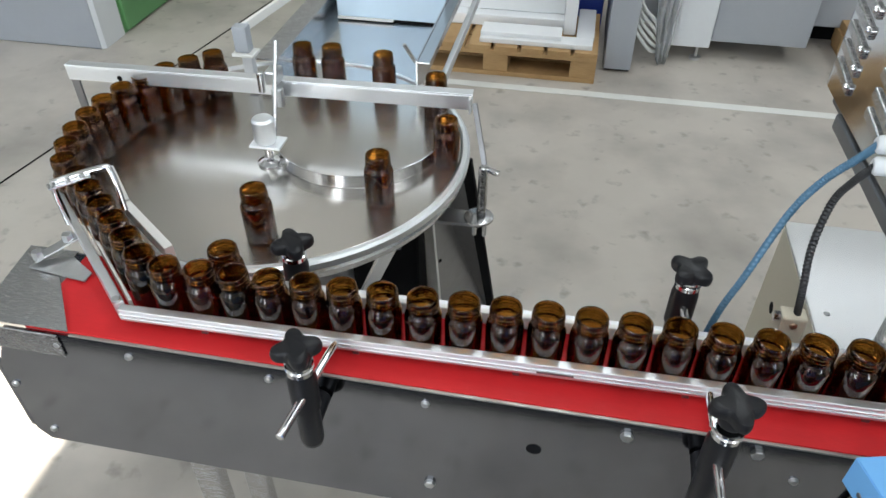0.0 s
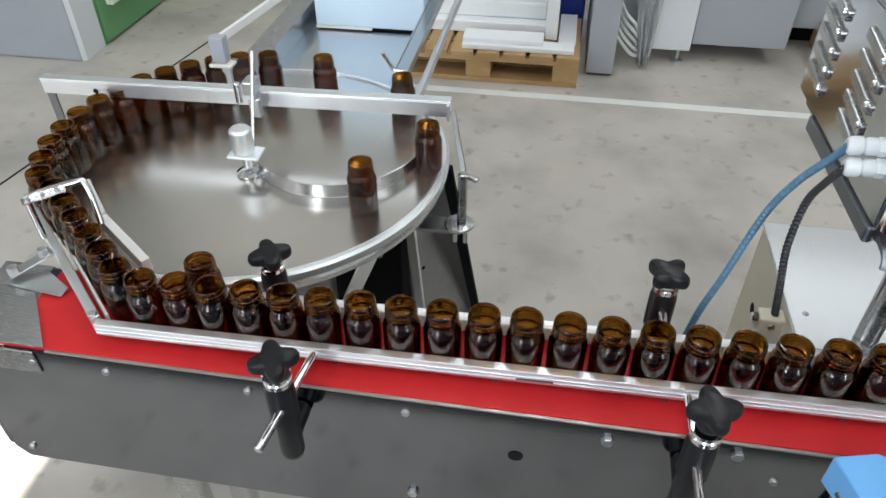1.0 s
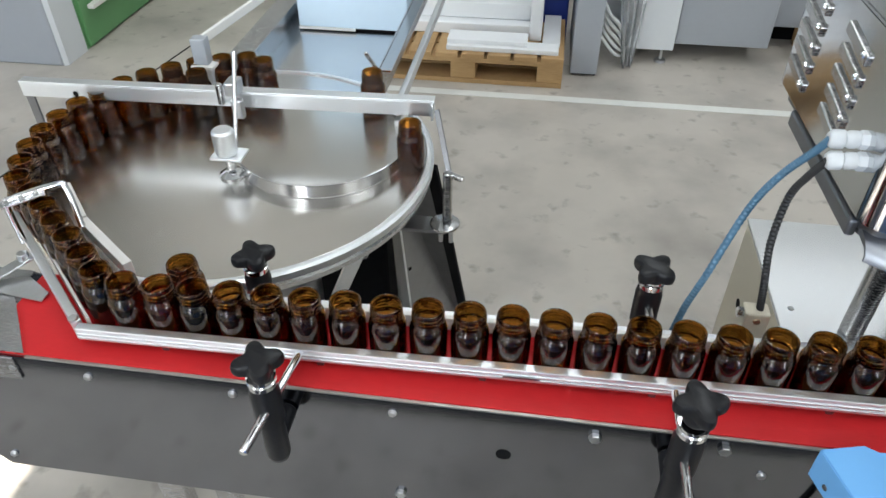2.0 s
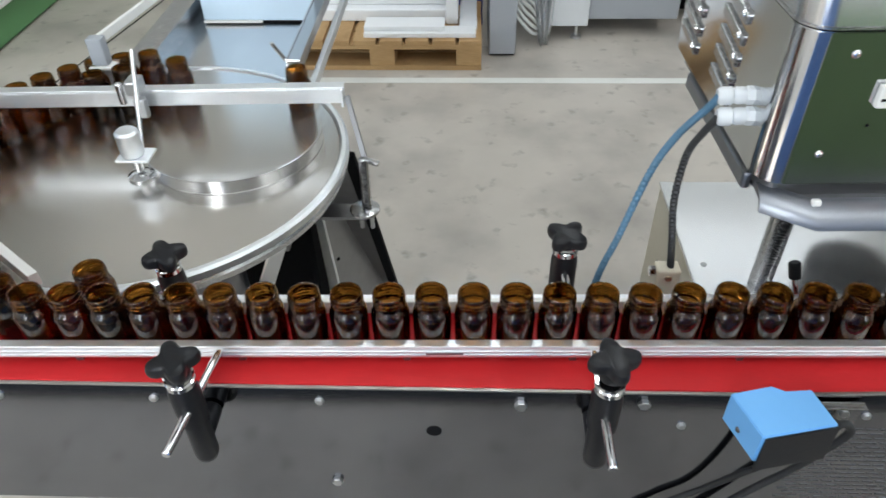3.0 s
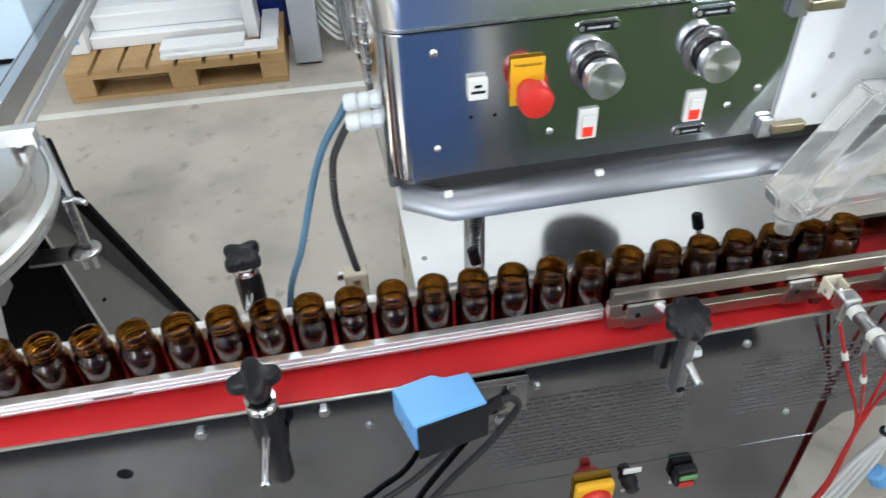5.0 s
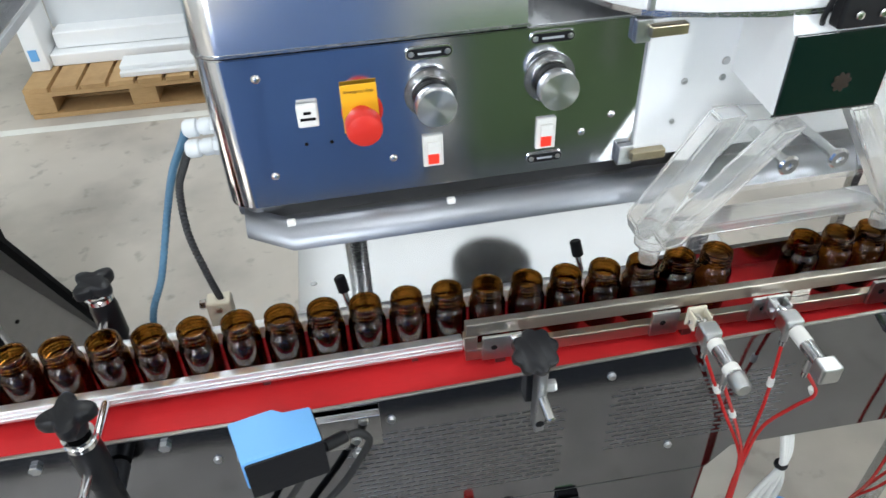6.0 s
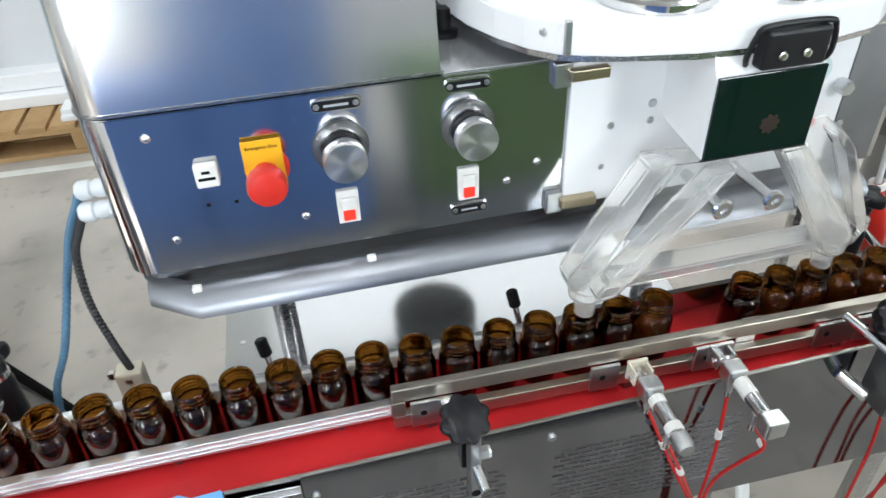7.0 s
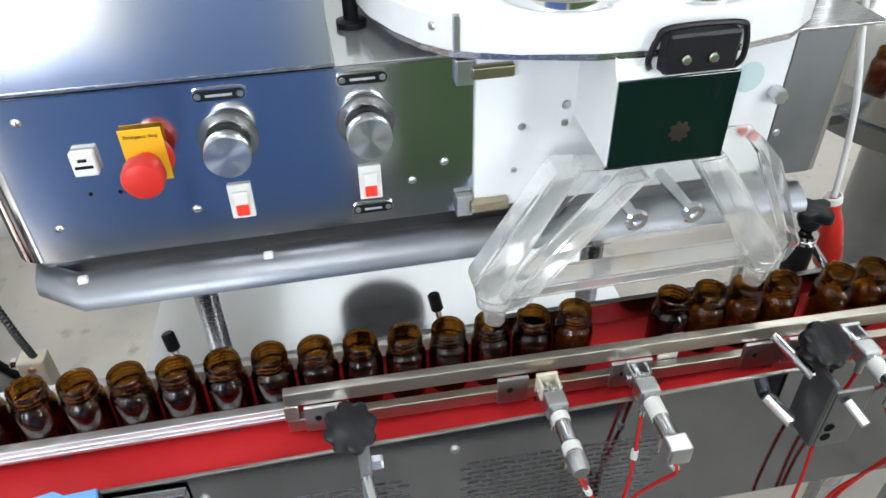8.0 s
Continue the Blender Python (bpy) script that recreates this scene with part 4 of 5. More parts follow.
def counting_machine():
    c = thing("counting_machine", (0.9, 0.3, 0.725), "stainless steel tablet counting machine with a polished control panel", "machine")
    face = MM.to_3x3() @ Vector((0, -1, 0))
    at = lambda x, y, z: MM @ Vector((x, y, z))
    part("cabinet", slab(rounded_rect(0.496, 1.30, 0.0, 0.385, 0.030, corners=(1, 0, 0, 1)), 1.024, 1.2005, 0.0012, MM), PANEL, c, "polished steel cabinet", True)
    part("seam", slab(rounded_rect(0.4975, 0.832, 0.0015, 0.375, 0.029, corners=(1, 0, 0, 1)), 1.2006, 1.2030, 0, MM), DARK, c, "dark seal seam")
    # hood, leaning back a little
    out = bmesh.new()
    rings = []
    for z, back in ((1.2031, 0.0), (1.2065, -0.002), (1.34, 0.026), (1.47, 0.060), (1.485, 0.072)):
        pts = rounded_rect(0.4955, 0.833, -0.0005 + max(back, 0), 0.375, 0.030, corners=(1, 0, 0, 1))
        rings.append([out.verts.new((x, y, z)) for x, y in pts])
    for a, b in zip(rings, rings[1:]):
        for i in range(len(a)):
            out.faces.new((a[i], a[(i + 1) % len(a)], b[(i + 1) % len(b)], b[i]))
    out.faces.new(rings[0])
    out.faces.new(rings[-1])
    out.transform(MM)
    part("hood", out, HOOD, c, "polished steel hood", True)
    part("hood_lip", slab(rounded_rect(0.494, 0.836, -0.002, 0.377, 0.031, corners=(1, 0, 0, 1)), 1.2031, 1.2060, 0.0005, MM), STEEL, c)
    part("deck", cube(0.8365, 1.298, 0.003, 0.383, 1.2008, 1.2020, 0.0003, None, MM), SATIN, c, "satin steel deck plate")
    part("deck_knob", lathe([(0, 0), (0.016, 0), (0.016, 0.006), (0.008, 0.008), (0.008, 0.03), (0, 0.03)], 20, at(0.862, 0.10, 1.2022)), BLACK, c, "", True)
    for x, z in ((0.553, 1.178), (0.553, 1.063), (0.684, 1.067), (0.903, 1.070), (0.937, 1.088)):
        part("screw", lathe([(0, 0), (0.0048, 0), (0.0042, 0.0014), (0.0024, 0.0026), (0, 0.0028)], 16, at(x, 0.0, z), face), CHROME, c, "domed screw", True)
    for x, z in ((0.592, 1.098), (0.619, 1.097)):
        part("rivet", lathe([(0, 0), (0.0022, 0), (0, 0.0008)], 12, at(x, 0.0, z), face), DARK, c, "small dark hole")
    # small square lamp housing
    b = part("indicator", cube(0.587, 0.609, -0.009, -0.0004, 1.122, 1.147, 0.002, None, MM), WHITE_PLASTIC, c, "small white indicator box")
    for k, z in enumerate((1.139, 1.132)):
        part("indicator_bar", cube(0.594 if k == 0 else 0.590, 0.602 if k == 0 else 0.606, -0.0094, -0.0091, z - 0.0016, z + 0.0016, 0, None, MM), DARK, b, "dark line of text")
    # emergency stop
    e = part("emergency_plate", cube(0.634, 0.672, -0.0055, -0.004, 1.108, 1.163, 0.0005, None, MM), YELLOW, c, "yellow emergency stop plate")
    part("emergency_base", lathe([(0, 0), (0.022, 0), (0.022, 0.002), (0.020, 0.0036), (0, 0.0037)], 28, at(0.655, 0.0, 1.130), face), RED, e, "", True)
    part("emergency_neck", rod(at(0.653, -0.0056, 1.128), at(0.653, -0.024, 1.128), 0.013), RED, e, "red neck", True)
    part("emergency_button", lathe([(0, 0), (0.0155, 0), (0.0190, 0.004), (0.0190, 0.0165), (0.0172, 0.0200), (0.010, 0.0225), (0, 0.023)], 36, at(0.653, -0.0245, 1.130), face), RED, e, "red mushroom button", True)
    face_m = MM @ Matrix.Translation((0.653, -0.0057, 1.1555)) @ Matrix.Rotation(radians(90), 4, "X")
    letters("Emergency Stop", 0.0047, face_m, BLACK, e, 0.0002)
    # two speed knobs
    for x, z in ((0.729, 1.141), (0.860, 1.143)):
        k = part("dial", lathe([(0, 0), (0.0285, 0), (0.0285, 0.001), (0, 0.0012)], 40, at(x, -0.0003, z), face), STEEL_DARK, c, "round scale plate", True)
        part("scale_ring", lathe([(0.0215, 0), (0.0272, 0), (0.0272, 0.004), (0.0262, 0.0055), (0.0215, 0.0055)], 40, at(x, -0.0016, z), face, close=True), CLEAR, k, "clear scale ring", True)
        part("knob_skirt", lathe([(0, 0), (0.0205, 0), (0.0200, 0.008), (0.0172, 0.010), (0.0168, 0.020), (0, 0.020)], 36, at(x, -0.0016, z), face), BLACK, k, "black ribbed skirt", True)
        part("knob_cap", lathe([(0, 0), (0.0210, 0), (0.0214, 0.001), (0.0214, 0.014), (0.0205, 0.0152), (0.0005, 0.0152), (0, 0.0152)], 40, at(x, -0.0218, z), face), CAP, k, "turned aluminium knob cap", True)
        name_plate(c, x, z + 0.046)
    name_plate(c, 0.8595, 1.043, 0.044)
    for x, z in ((0.7285, 1.0715), (0.859, 1.0755)):
        s = part("rocker_switch", cube(x - 0.0115, x + 0.0115, -0.004, -0.0004, z - 0.0195, z + 0.0195, 0.001, None, MM), WHITE_PLASTIC, c, "white rocker switch")
        part("rocker_top", cube(x - 0.008, x + 0.008, -0.0085, -0.0041, z - 0.002, z + 0.013, 0.002, None, MM), WHITE_PLASTIC, s)
        part("rocker_lens", cube(x - 0.0062, x + 0.0062, -0.0068, -0.0041, z - 0.0155, z - 0.0025, 0.001, None, MM), RED_LIT, s, "red lit lens")
    # side louvres on the narrow end
    for k in range(5):
        for y0 in (0.13, 0.275):
            z = 1.055 + 0.026 * k
            p = part("louvre", bar(at(0.4945, y0, z), at(0.4945, y0 + 0.075, z + 0.012), 0.006, 0.014, 0.002), STEEL, c, "pressed side louvre")
            part("louvre_rivet", lathe([(0, 0), (0.005, 0), (0.004, 0.003), (0, 0.004)], 14, at(0.4925, y0 + 0.01, z + 0.003), (-1, 0, 0)), CHROME, p, "", True)
    # drip shelf below the cabinet
    shelf = [(0.508, 0.30), (0.508, 0.033), (0.560, -0.003), (1.36, -0.003), (1.36, 0.30)]
    part("shelf", slab(shelf, 0.9985, 1.0010, 0, MM), STEEL_DARK, c, "steel drip shelf")
    roll = [(-0.003, 1.0005), (-0.004, 1.0075), (-0.010, 1.0100), (-0.021, 1.0072), (-0.031, 1.0010), (-0.0365, 0.9950), (-0.0375, 0.9860), (-0.0350, 0.9860), (-0.0340, 0.9930), (-0.0285, 0.9980), (-0.012, 1.0010)]
    out = bmesh.new()
    rings = []
    for x, back in ((0.508, 0.036), (0.560, 0.0), (0.9, 0.0), (1.36, 0.0)):
        rings.append([out.verts.new((x, y + back, z)) for y, z in roll])
    for p, q in zip(rings, rings[1:]):
        for i in range(len(roll)):
            j = (i + 1) % len(roll)
            out.faces.new((p[i], p[j], q[j], q[i]))
    out.faces.new(rings[0])
    out.faces.new(rings[-1])
    out.transform(MM)
    part("shelf_lip", out, SHELF, c, "rolled steel shelf lip", True)
    part("shelf_side", bar(at(0.505, 0.30, 1.0005), at(0.505, 0.04, 1.0005), 0.012, 0.024, 0.004), SHELF, c, "rounded shelf lip")
    part("cabinet_base", slab(rounded_rect(0.51, 1.29, 0.012, 0.37, 0.02), 1.0012, 1.0238, 0, MM), STEEL_DARK, c)
    for x in (0.561, 0.745):
        part("shelf_clip", cube(x - 0.005, x + 0.005, -0.020, -0.012, 1.004, 1.0135, 0.002, None, MM), WHITE_PLASTIC, c, "small white clip")
    # hidden behind the lip; added to reflect and shade a spot below
    part("unseen_motor", lathe([(0, 0), (0.06, 0), (0.075, 0.012), (0.075, 0.165), (0, 0.165)], 40, (0.875, 0.475, 0.833)), DARK, c, "unseen dark round motor, added for the dark spot on the stand top", True)
    part("unseen_motor_mount", cube(0.78, 0.97, 0.38, 0.57, 0.9982, 1.0012, 0, None), STEEL_DARK, c)
    for x, y in ((0.628, 0.300), (1.180, 0.300)):
        part("column", rod((x, y, 0.7255), (x, y, 0.9982), 0.0165, 28), STEEL, c, "round steel column", True)
    return c


counting_machine()


def machine_base():
    b = thing("machine_stand", (0.88, 0.42, 0), "pale topped steel machine stand under the counting machine", "stand")
    part("top", cube(0.527, 1.236, 0.205, 0.572, 0.7185, 0.725, 0.002), SATIN, b, "pale satin steel top plate")
    part("side", cube(0.530, 0.5325, 0.21, 0.568, 0.18, 0.718), CREAM, b, "cream side plate")
    part("side", cube(1.230, 1.2325, 0.21, 0.568, 0.18, 0.718), CREAM, b, "cream side plate")
    part("back", cube(0.533, 1.2295, 0.565, 0.568, 0.18, 0.718), PALE_PAINT, b)
    part("front", cube(0.533, 1.2295, 0.21, 0.213, 0.18, 0.718), PALE_PAINT, b)
    part("side_hole", lathe([(0, 0), (0.011, 0), (0.011, 0.0006), (0, 0.0006)], 20, (0.5299, 0.487, 0.592), (-1, 0, 0)), DARK, b, "dark round hole")
    for x in (0.56, 1.2):
        for y in (0.24, 0.54):
            part("leg", cube(x - 0.02, x + 0.02, y - 0.02, y + 0.02, 0.0, 0.1795, 0.002), GREY_PAINT, b)
    for x, y in ((0.552, 0.34), (1.05, 0.50), (1.19, 0.43), (0.97, 0.48)):
        part("screw", lathe([(0, 0), (0.0052, 0), (0.004, 0.0014), (0, 0.0018)], 14, (x, y, 0.7252)), GALV, b, "", True)
    return b


machine_base()


def connector_block():
    c = thing("terminal_box", (0.441, 0.18, 0.8), "cream plastic cable terminal block behind the belt", "terminal box")
    part("box", cube(0.425, 0.457, 0.176, 0.200, 0.795, 0.855, 0.003), CREAM, c)
    part("screw", lathe([(0, 0), (0.005, 0), (0.004, 0.002), (0, 0.003)], 14, (0.441, 0.176, 0.843), (0, -1, 0)), BRASS, c, "brass screw", True)
    part("side_nut", hexagon((0.4245, 0.186, 0.848), (-1, 0, 0), 0.007, 0.008), CHROME, c)
    part("bracket", cube(0.43, 0.452, 0.1545, 0.1755, 0.78, 0.80, 0.001), GALV, c)


BRASS = material("brass", (0.47, 0.40, 0.28), 0.3, 1.0, 0.1, 100, 0.02)
connector_block()


def conduits():
    face = MM.to_3x3()
    for name, mat, label, y, z, pts in (
        ("conduit", CONDUIT_BLUE, "blue corrugated cable conduit with grey gland", 0.205, 1.097, [(0.448, 0.210, 1.076), (0.425, 0.222, 1.033), (0.404, 0.227, 0.978), (0.374, 0.210, 0.885), (0.350, 0.190, 0.826), (0.335, 0.185, 0.70), (0.32, 0.18, 0.42), (0.32, 0.18, 0.36)]),
        ("conduit", CONDUIT_GREY, "black corrugated cable conduit with grey gland", 0.192, 1.078, [(0.445, 0.196, 1.052), (0.433, 0.196, 1.022), (0.429, 0.190, 0.962), (0.437, 0.186, 0.900), (0.444, 0.187, 0.854)])):
        c = thing(name, (0.45, y, z), label, "cable", "cable conduits")
        part("gland_nut", hexagon((0.4958, y, z), (-1, 0, 0), 0.0108, 0.010), PALE_PAINT, c, "grey gland nut")
        part("gland_body", lathe([(0, 0), (0.009, 0), (0.010, 0.003), (0.010, 0.010), (0.0085, 0.012), (0.0085, 0.014), (0.0105, 0.016), (0.0105, 0.027), (0.0075, 0.031), (0, 0.031)], 20, (0.4858, y, z), (-1, 0.02, -0.05)), PALE_PAINT, c, "grey cable gland", True)
        fine = mat is CONDUIT_BLUE
        part("hose", hose([(0.458, y, z - 0.001)] + pts, 0.0050, 220 if fine else 110, 12, 0.16 if fine else 0.24), mat, c)
        if mat is CONDUIT_BLUE:
            part("junction_box", cube(0.29, 0.35, 0.160, 0.21, 0.28, 0.36, 0.003), BLACK, c)


conduits()


def pegs():
    """Small black handled screws behind the belt."""
    for x, y, z in ((0.605, 0.178, 0.858), (0.931, 0.186, 0.860)):
        p = thing("clamping_screw", (x, y, z), "small black handled clamping screw on a zinc plated bracket", "screw", "clamping screws")
        part("bracket", cube(x - 0.03, x + 0.006, 0.1545, y - 0.004, 0.806, 0.820, 0.001), GALV, p)
        part("spindle", rod((x + 0.006, y - 0.012, 0.816), (x, y, z - 0.012), 0.004), CHROME, p, "", True)
        part("grip", rod((x + 0.0005, y - 0.001, z - 0.013), (x - 0.004, y + 0.006, z + 0.010), 0.008), BLACK, p, "black grip", True)


pegs()


# ---- counting head ----
def tablet_counter():
    h = thing("tablet_counter", (1.14, 0.15, 1.03), "white enamelled counting head with dark window and frosted chutes", "machine head")
    face = MM.to_3x3() @ Vector((0, -1, 0))
    at = lambda x, y, z: MM @ Vector((x, y, z))
    part("front_panel", cube(0.968, 1.306, -0.006, -0.0004, 1.028, 1.198, 0.0015, None, MM), WHITE, h, "white front panel")
    for z in (1.1885, 1.036):
        k = part("hinge", cube(0.962, 1.004, -0.018, -0.0065, z - 0.006, z + 0.006, 0.0015, None, MM), BRASS, h, "brass coloured hinge")
        part("hinge_plate", cube(0.948, 0.966, -0.010, -0.0006, z - 0.014, z + 0.012, 0.0015, None, MM), GALV, k)
    for x, z, r in ((1.063, 1.141, 0.0052), (1.063, 1.121, 0.0042), (1.017, 1.1215, 0.0042), (1.011, 1.0715, 0.0034)):
        part("screw", lathe([(0, 0), (r, 0), (r * 0.8, 0.0015), (0, 0.002)], 14, at(x, -0.0062, z), face), GALV, h, "", True)
    part("side_stud", hexagon(at(1.2955, -0.0062, 1.130), face, 0.009, 0.016), GALV, h)
    part("side_lens", rod(at(1.27, -0.0062, 1.087), at(1.27, -0.012, 1.087), 0.006), RED, h, "red lens", True)
    part("end_wing", slab([(1.3065, 0.02), (1.3065, -0.006), (1.372, -0.006), (1.372, 0.02)], 1.02, 1.195, 0.001, MM), SHELF, h, "dull steel end wing")
    part("wing_tray", cube(1.300, 1.405, -0.012, 0.16, 1.1965, 1.1995, 0.0006, None, MM), STEEL, h, "bright steel tray plate")
    part("wing_edge", cube(1.3725, 1.380, -0.004, 0.05, 1.02, 1.196, 0.001, None, MM), STEEL_X, h, "bright folded edge")
    part("wing_screw", lathe([(0, 0), (0.0045, 0), (0.0035, 0.0015), (0, 0.002)], 14, at(1.314, -0.0062, 1.078), face), GALV, h, "", True)
    # hopper box
    m = Matrix(((0, 0, 1, 0), (1, 0, 0, 0), (0, 1, 0, 0), (0, 0, 0, 1)))
    side = [(-0.095, 1.118), (-0.0065, 1.128), (-0.0065, 1.262), (-0.072, 1.262), (-0.088, 1.212), (-0.094, 1.205)]
    part("hopper_box", slab(side, 1.072, 1.188, 0.0008, MM @ m), WHITE, h, "white hopper box")
    part("window", cube(1.0725, 1.1875, -0.0985, -0.0952, 1.119, 1.205, 0.0008, None, MM), DARK_WINDOW, h, "glossy dark green window")
    part("star_mark", star(0.011, 8, 0.25, 0.0006, at(1.138, -0.0987, 1.150), face, 0.2), WOOD_BROWN, h, "brown star mark")
    part("round_sticker", lathe([(0, 0), (0.017, 0), (0.017, 0.0004), (0, 0.0004)], 32, at(1.262, -0.0062, 1.150), face), PALE_TEAL, h, "pale round sticker")
    part("window_frame", cube(1.071, 1.189, -0.097, -0.0945, 1.1165, 1.1188, 0.0004, None, MM), BLACK, h)
    g = part("grip_block", cube(1.108, 1.175, -0.106, -0.0885, 1.210, 1.246, 0.003, None, MM), BLACK, h, "black plastic grip block")
    for x in (1.126, 1.151):
        part("grip_screw", lathe([(0, 0), (0.0046, 0), (0.0036, 0.0016), (0, 0.0022)], 14, at(x, -0.1082, 1.224), face), CHROME, g, "", True)
    part("grip_wire", hose([at(1.102, -0.090, 1.212), at(1.097, -0.096, 1.222), at(1.101, -0.098, 1.240), at(1.112, -0.098, 1.2495), at(1.172, -0.098, 1.2495), at(1.183, -0.098, 1.240), at(1.186, -0.096, 1.216), at(1.180, -0.090, 1.204)], 0.0028, 50, 8), BLACK, h, "black wire loop", True)
    for x in (1.119, 1.181):
        s = part("stand_off", rod(at(x, -0.0002, 1.044), at(x, -0.082, 1.044), 0.0062), CHROME, h, "bright steel stand-off", True)
        part("stand_off_head", lathe([(0, 0), (0.0115, 0), (0.0125, 0.002), (0.0125, 0.004), (0.010, 0.006), (0.0045, 0.006), (0.004, 0.003), (0, 0.003)], 28, at(x, -0.0825, 1.044), face), CHROME, s, "bright steel head", True)
    # frosted chutes: two slanting troughs that end in nozzles, and a cross bar
    piece = lambda name, outline, y0, y1, mat, parent, label="", bevel=0.003: part(name, slab(outline, y0, y1, bevel, MM @ UPRIGHT), mat, parent, label, True)
    k = piece("chute", [(1.030, 1.106), (1.064, 1.108), (0.990, 0.968), (0.972, 0.952), (0.957, 0.956), (0.951, 0.978)], -0.074, -0.044, ACRYLIC, h, "frosted acrylic chute")
    piece("inner_wall", [(1.096, 1.094), (1.126, 1.098), (1.006, 0.950), (0.984, 0.947), (0.980, 0.960)], -0.092, -0.066, ACRYLIC, k)
    piece("back_sheet", [(1.062, 1.107), (1.100, 1.096), (0.985, 0.962), (0.975, 0.962)], -0.048, -0.045, HAZY, k, "clear acrylic back sheet", 0)
    piece("top_sheet", [(1.036, 1.106), (1.122, 1.098), (1.118, 1.080), (1.046, 1.084)], -0.0435, -0.0405, ACRYLIC, k, "", 0)
    k = piece("chute", [(1.166, 1.112), (1.199, 1.114), (1.302, 0.976), (1.296, 0.950), (1.272, 0.952), (1.264, 0.966)], -0.094, -0.070, ACRYLIC, h, "frosted acrylic chute")
    piece("outer_wall", [(1.200, 1.128), (1.236, 1.128), (1.266, 1.096), (1.320, 0.985), (1.309, 0.962), (1.292, 0.956), (1.278, 0.975), (1.205, 1.100)], -0.066, -0.062, ACRYLIC, k, "frosted acrylic side sheet", 0.001)
    piece("edge_rib", [(1.234, 1.128), (1.264, 1.098), (1.321, 0.984), (1.309, 0.960), (1.300, 0.957), (1.307, 0.985), (1.252, 1.096), (1.230, 1.118)], -0.090, -0.0665, HAZY, k, "", 0.002)
    piece("chute_bar", [(0.994, 0.957), (1.270, 0.957), (1.268, 0.974), (0.998, 0.973)], -0.086, -0.052, ACRYLIC, h, "frosted acrylic cross bar", 0.002)
    piece("chute_plate", [(1.10, 1.115), (1.20, 1.115), (1.255, 0.985), (1.03, 0.985)], -0.046, -0.044, HAZY, h, "clear acrylic back plate", 0)
    for x in (0.9765, 1.2885):
        part("nozzle", lathe([(0.0215, 0.962), (0.0205, 0.949), (0.0135, 0.943), (0.0115, 0.922), (0.0098, 0.922), (0.0118, 0.944), (0.0185, 0.950), (0.0195, 0.962)], 28, at(x, -0.072, 0), close=True), ACRYLIC, h, "frosted funnel nozzle", True)
    return h


tablet_counter()


def drum():
    d = thing("counting_drum", (1.10, 0.34, 1.205), "white round counting drum with clear covers on the machine top", "drum")
    outline = [(0.90, 0.56), (0.862, 0.42), (0.858, 0.32), (0.863, 0.25), (0.874, 0.20), (0.890, 0.155), (0.910, 0.122), (0.932, 0.100), (0.958, 0.088), (0.99, 0.080), (1.057, 0.064), (1.188, 0.060), (1.245, 0.075), (1.275, 0.10), (1.292, 0.15), (1.30, 0.22), (1.31, 0.56)]
    part("housing", slab(outline, 1.227, 1.260, 0.003), WHITE, d, "white drum housing")
    part("base_gasket", slab([(1.13 + (x - 1.13) * 0.985, 0.33 + (y - 0.33) * 0.985) for x, y in outline], 1.2205, 1.2268), STEEL, d)
    part("spacer", lathe([(0, 0), (0.14, 0), (0.14, 0.012), (0, 0.012)], 40, (1.10, 0.34, 1.2082)), STEEL_DARK, d, "", True)
    part("seam_bar", cube(0.937, 0.943, 0.0915, 0.098, 1.2285, 1.2605, 0.001), GALV, d, "grey seam strip")
    part("screw", lathe([(0, 0), (0.004, 0), (0.003, 0.002), (0, 0.0025)], 12, (0.9215, 0.109, 1.247), (-0.7, -0.71, 0)), GALV, d, "", True)
    for x, y, r in ((1.043, 0.138, 0.054), (1.163, 0.128, 0.050)):
        k = part("cover_ring", lathe([(r, 0), (r + 0.006, 0), (r + 0.006, 0.008), (r, 0.010)], 48, (x, y, 1.2605), close=True), CHROME, d, "bright cover ring", True)
        part("cover", lathe([(0, 0.004), (r - 0.001, 0.004), (r - 0.001, 0.007), (0, 0.007)], 48, (x, y, 1.2605)), CLEAR, k, "clear plastic cover", True)
        part("well", lathe([(0, 0), (r - 0.004, 0), (r - 0.004, 0.0015), (0, 0.0015)], 48, (x, y, 1.2603)), STEEL, k, "", True)
    for k in range(3):
        part("knob", rod((0.985 + 0.16 * k, 0.15, 1.2602), (0.985 + 0.16 * k, 0.15, 1.282), 0.008), CHROME, d, "", True)
    return d


drum()


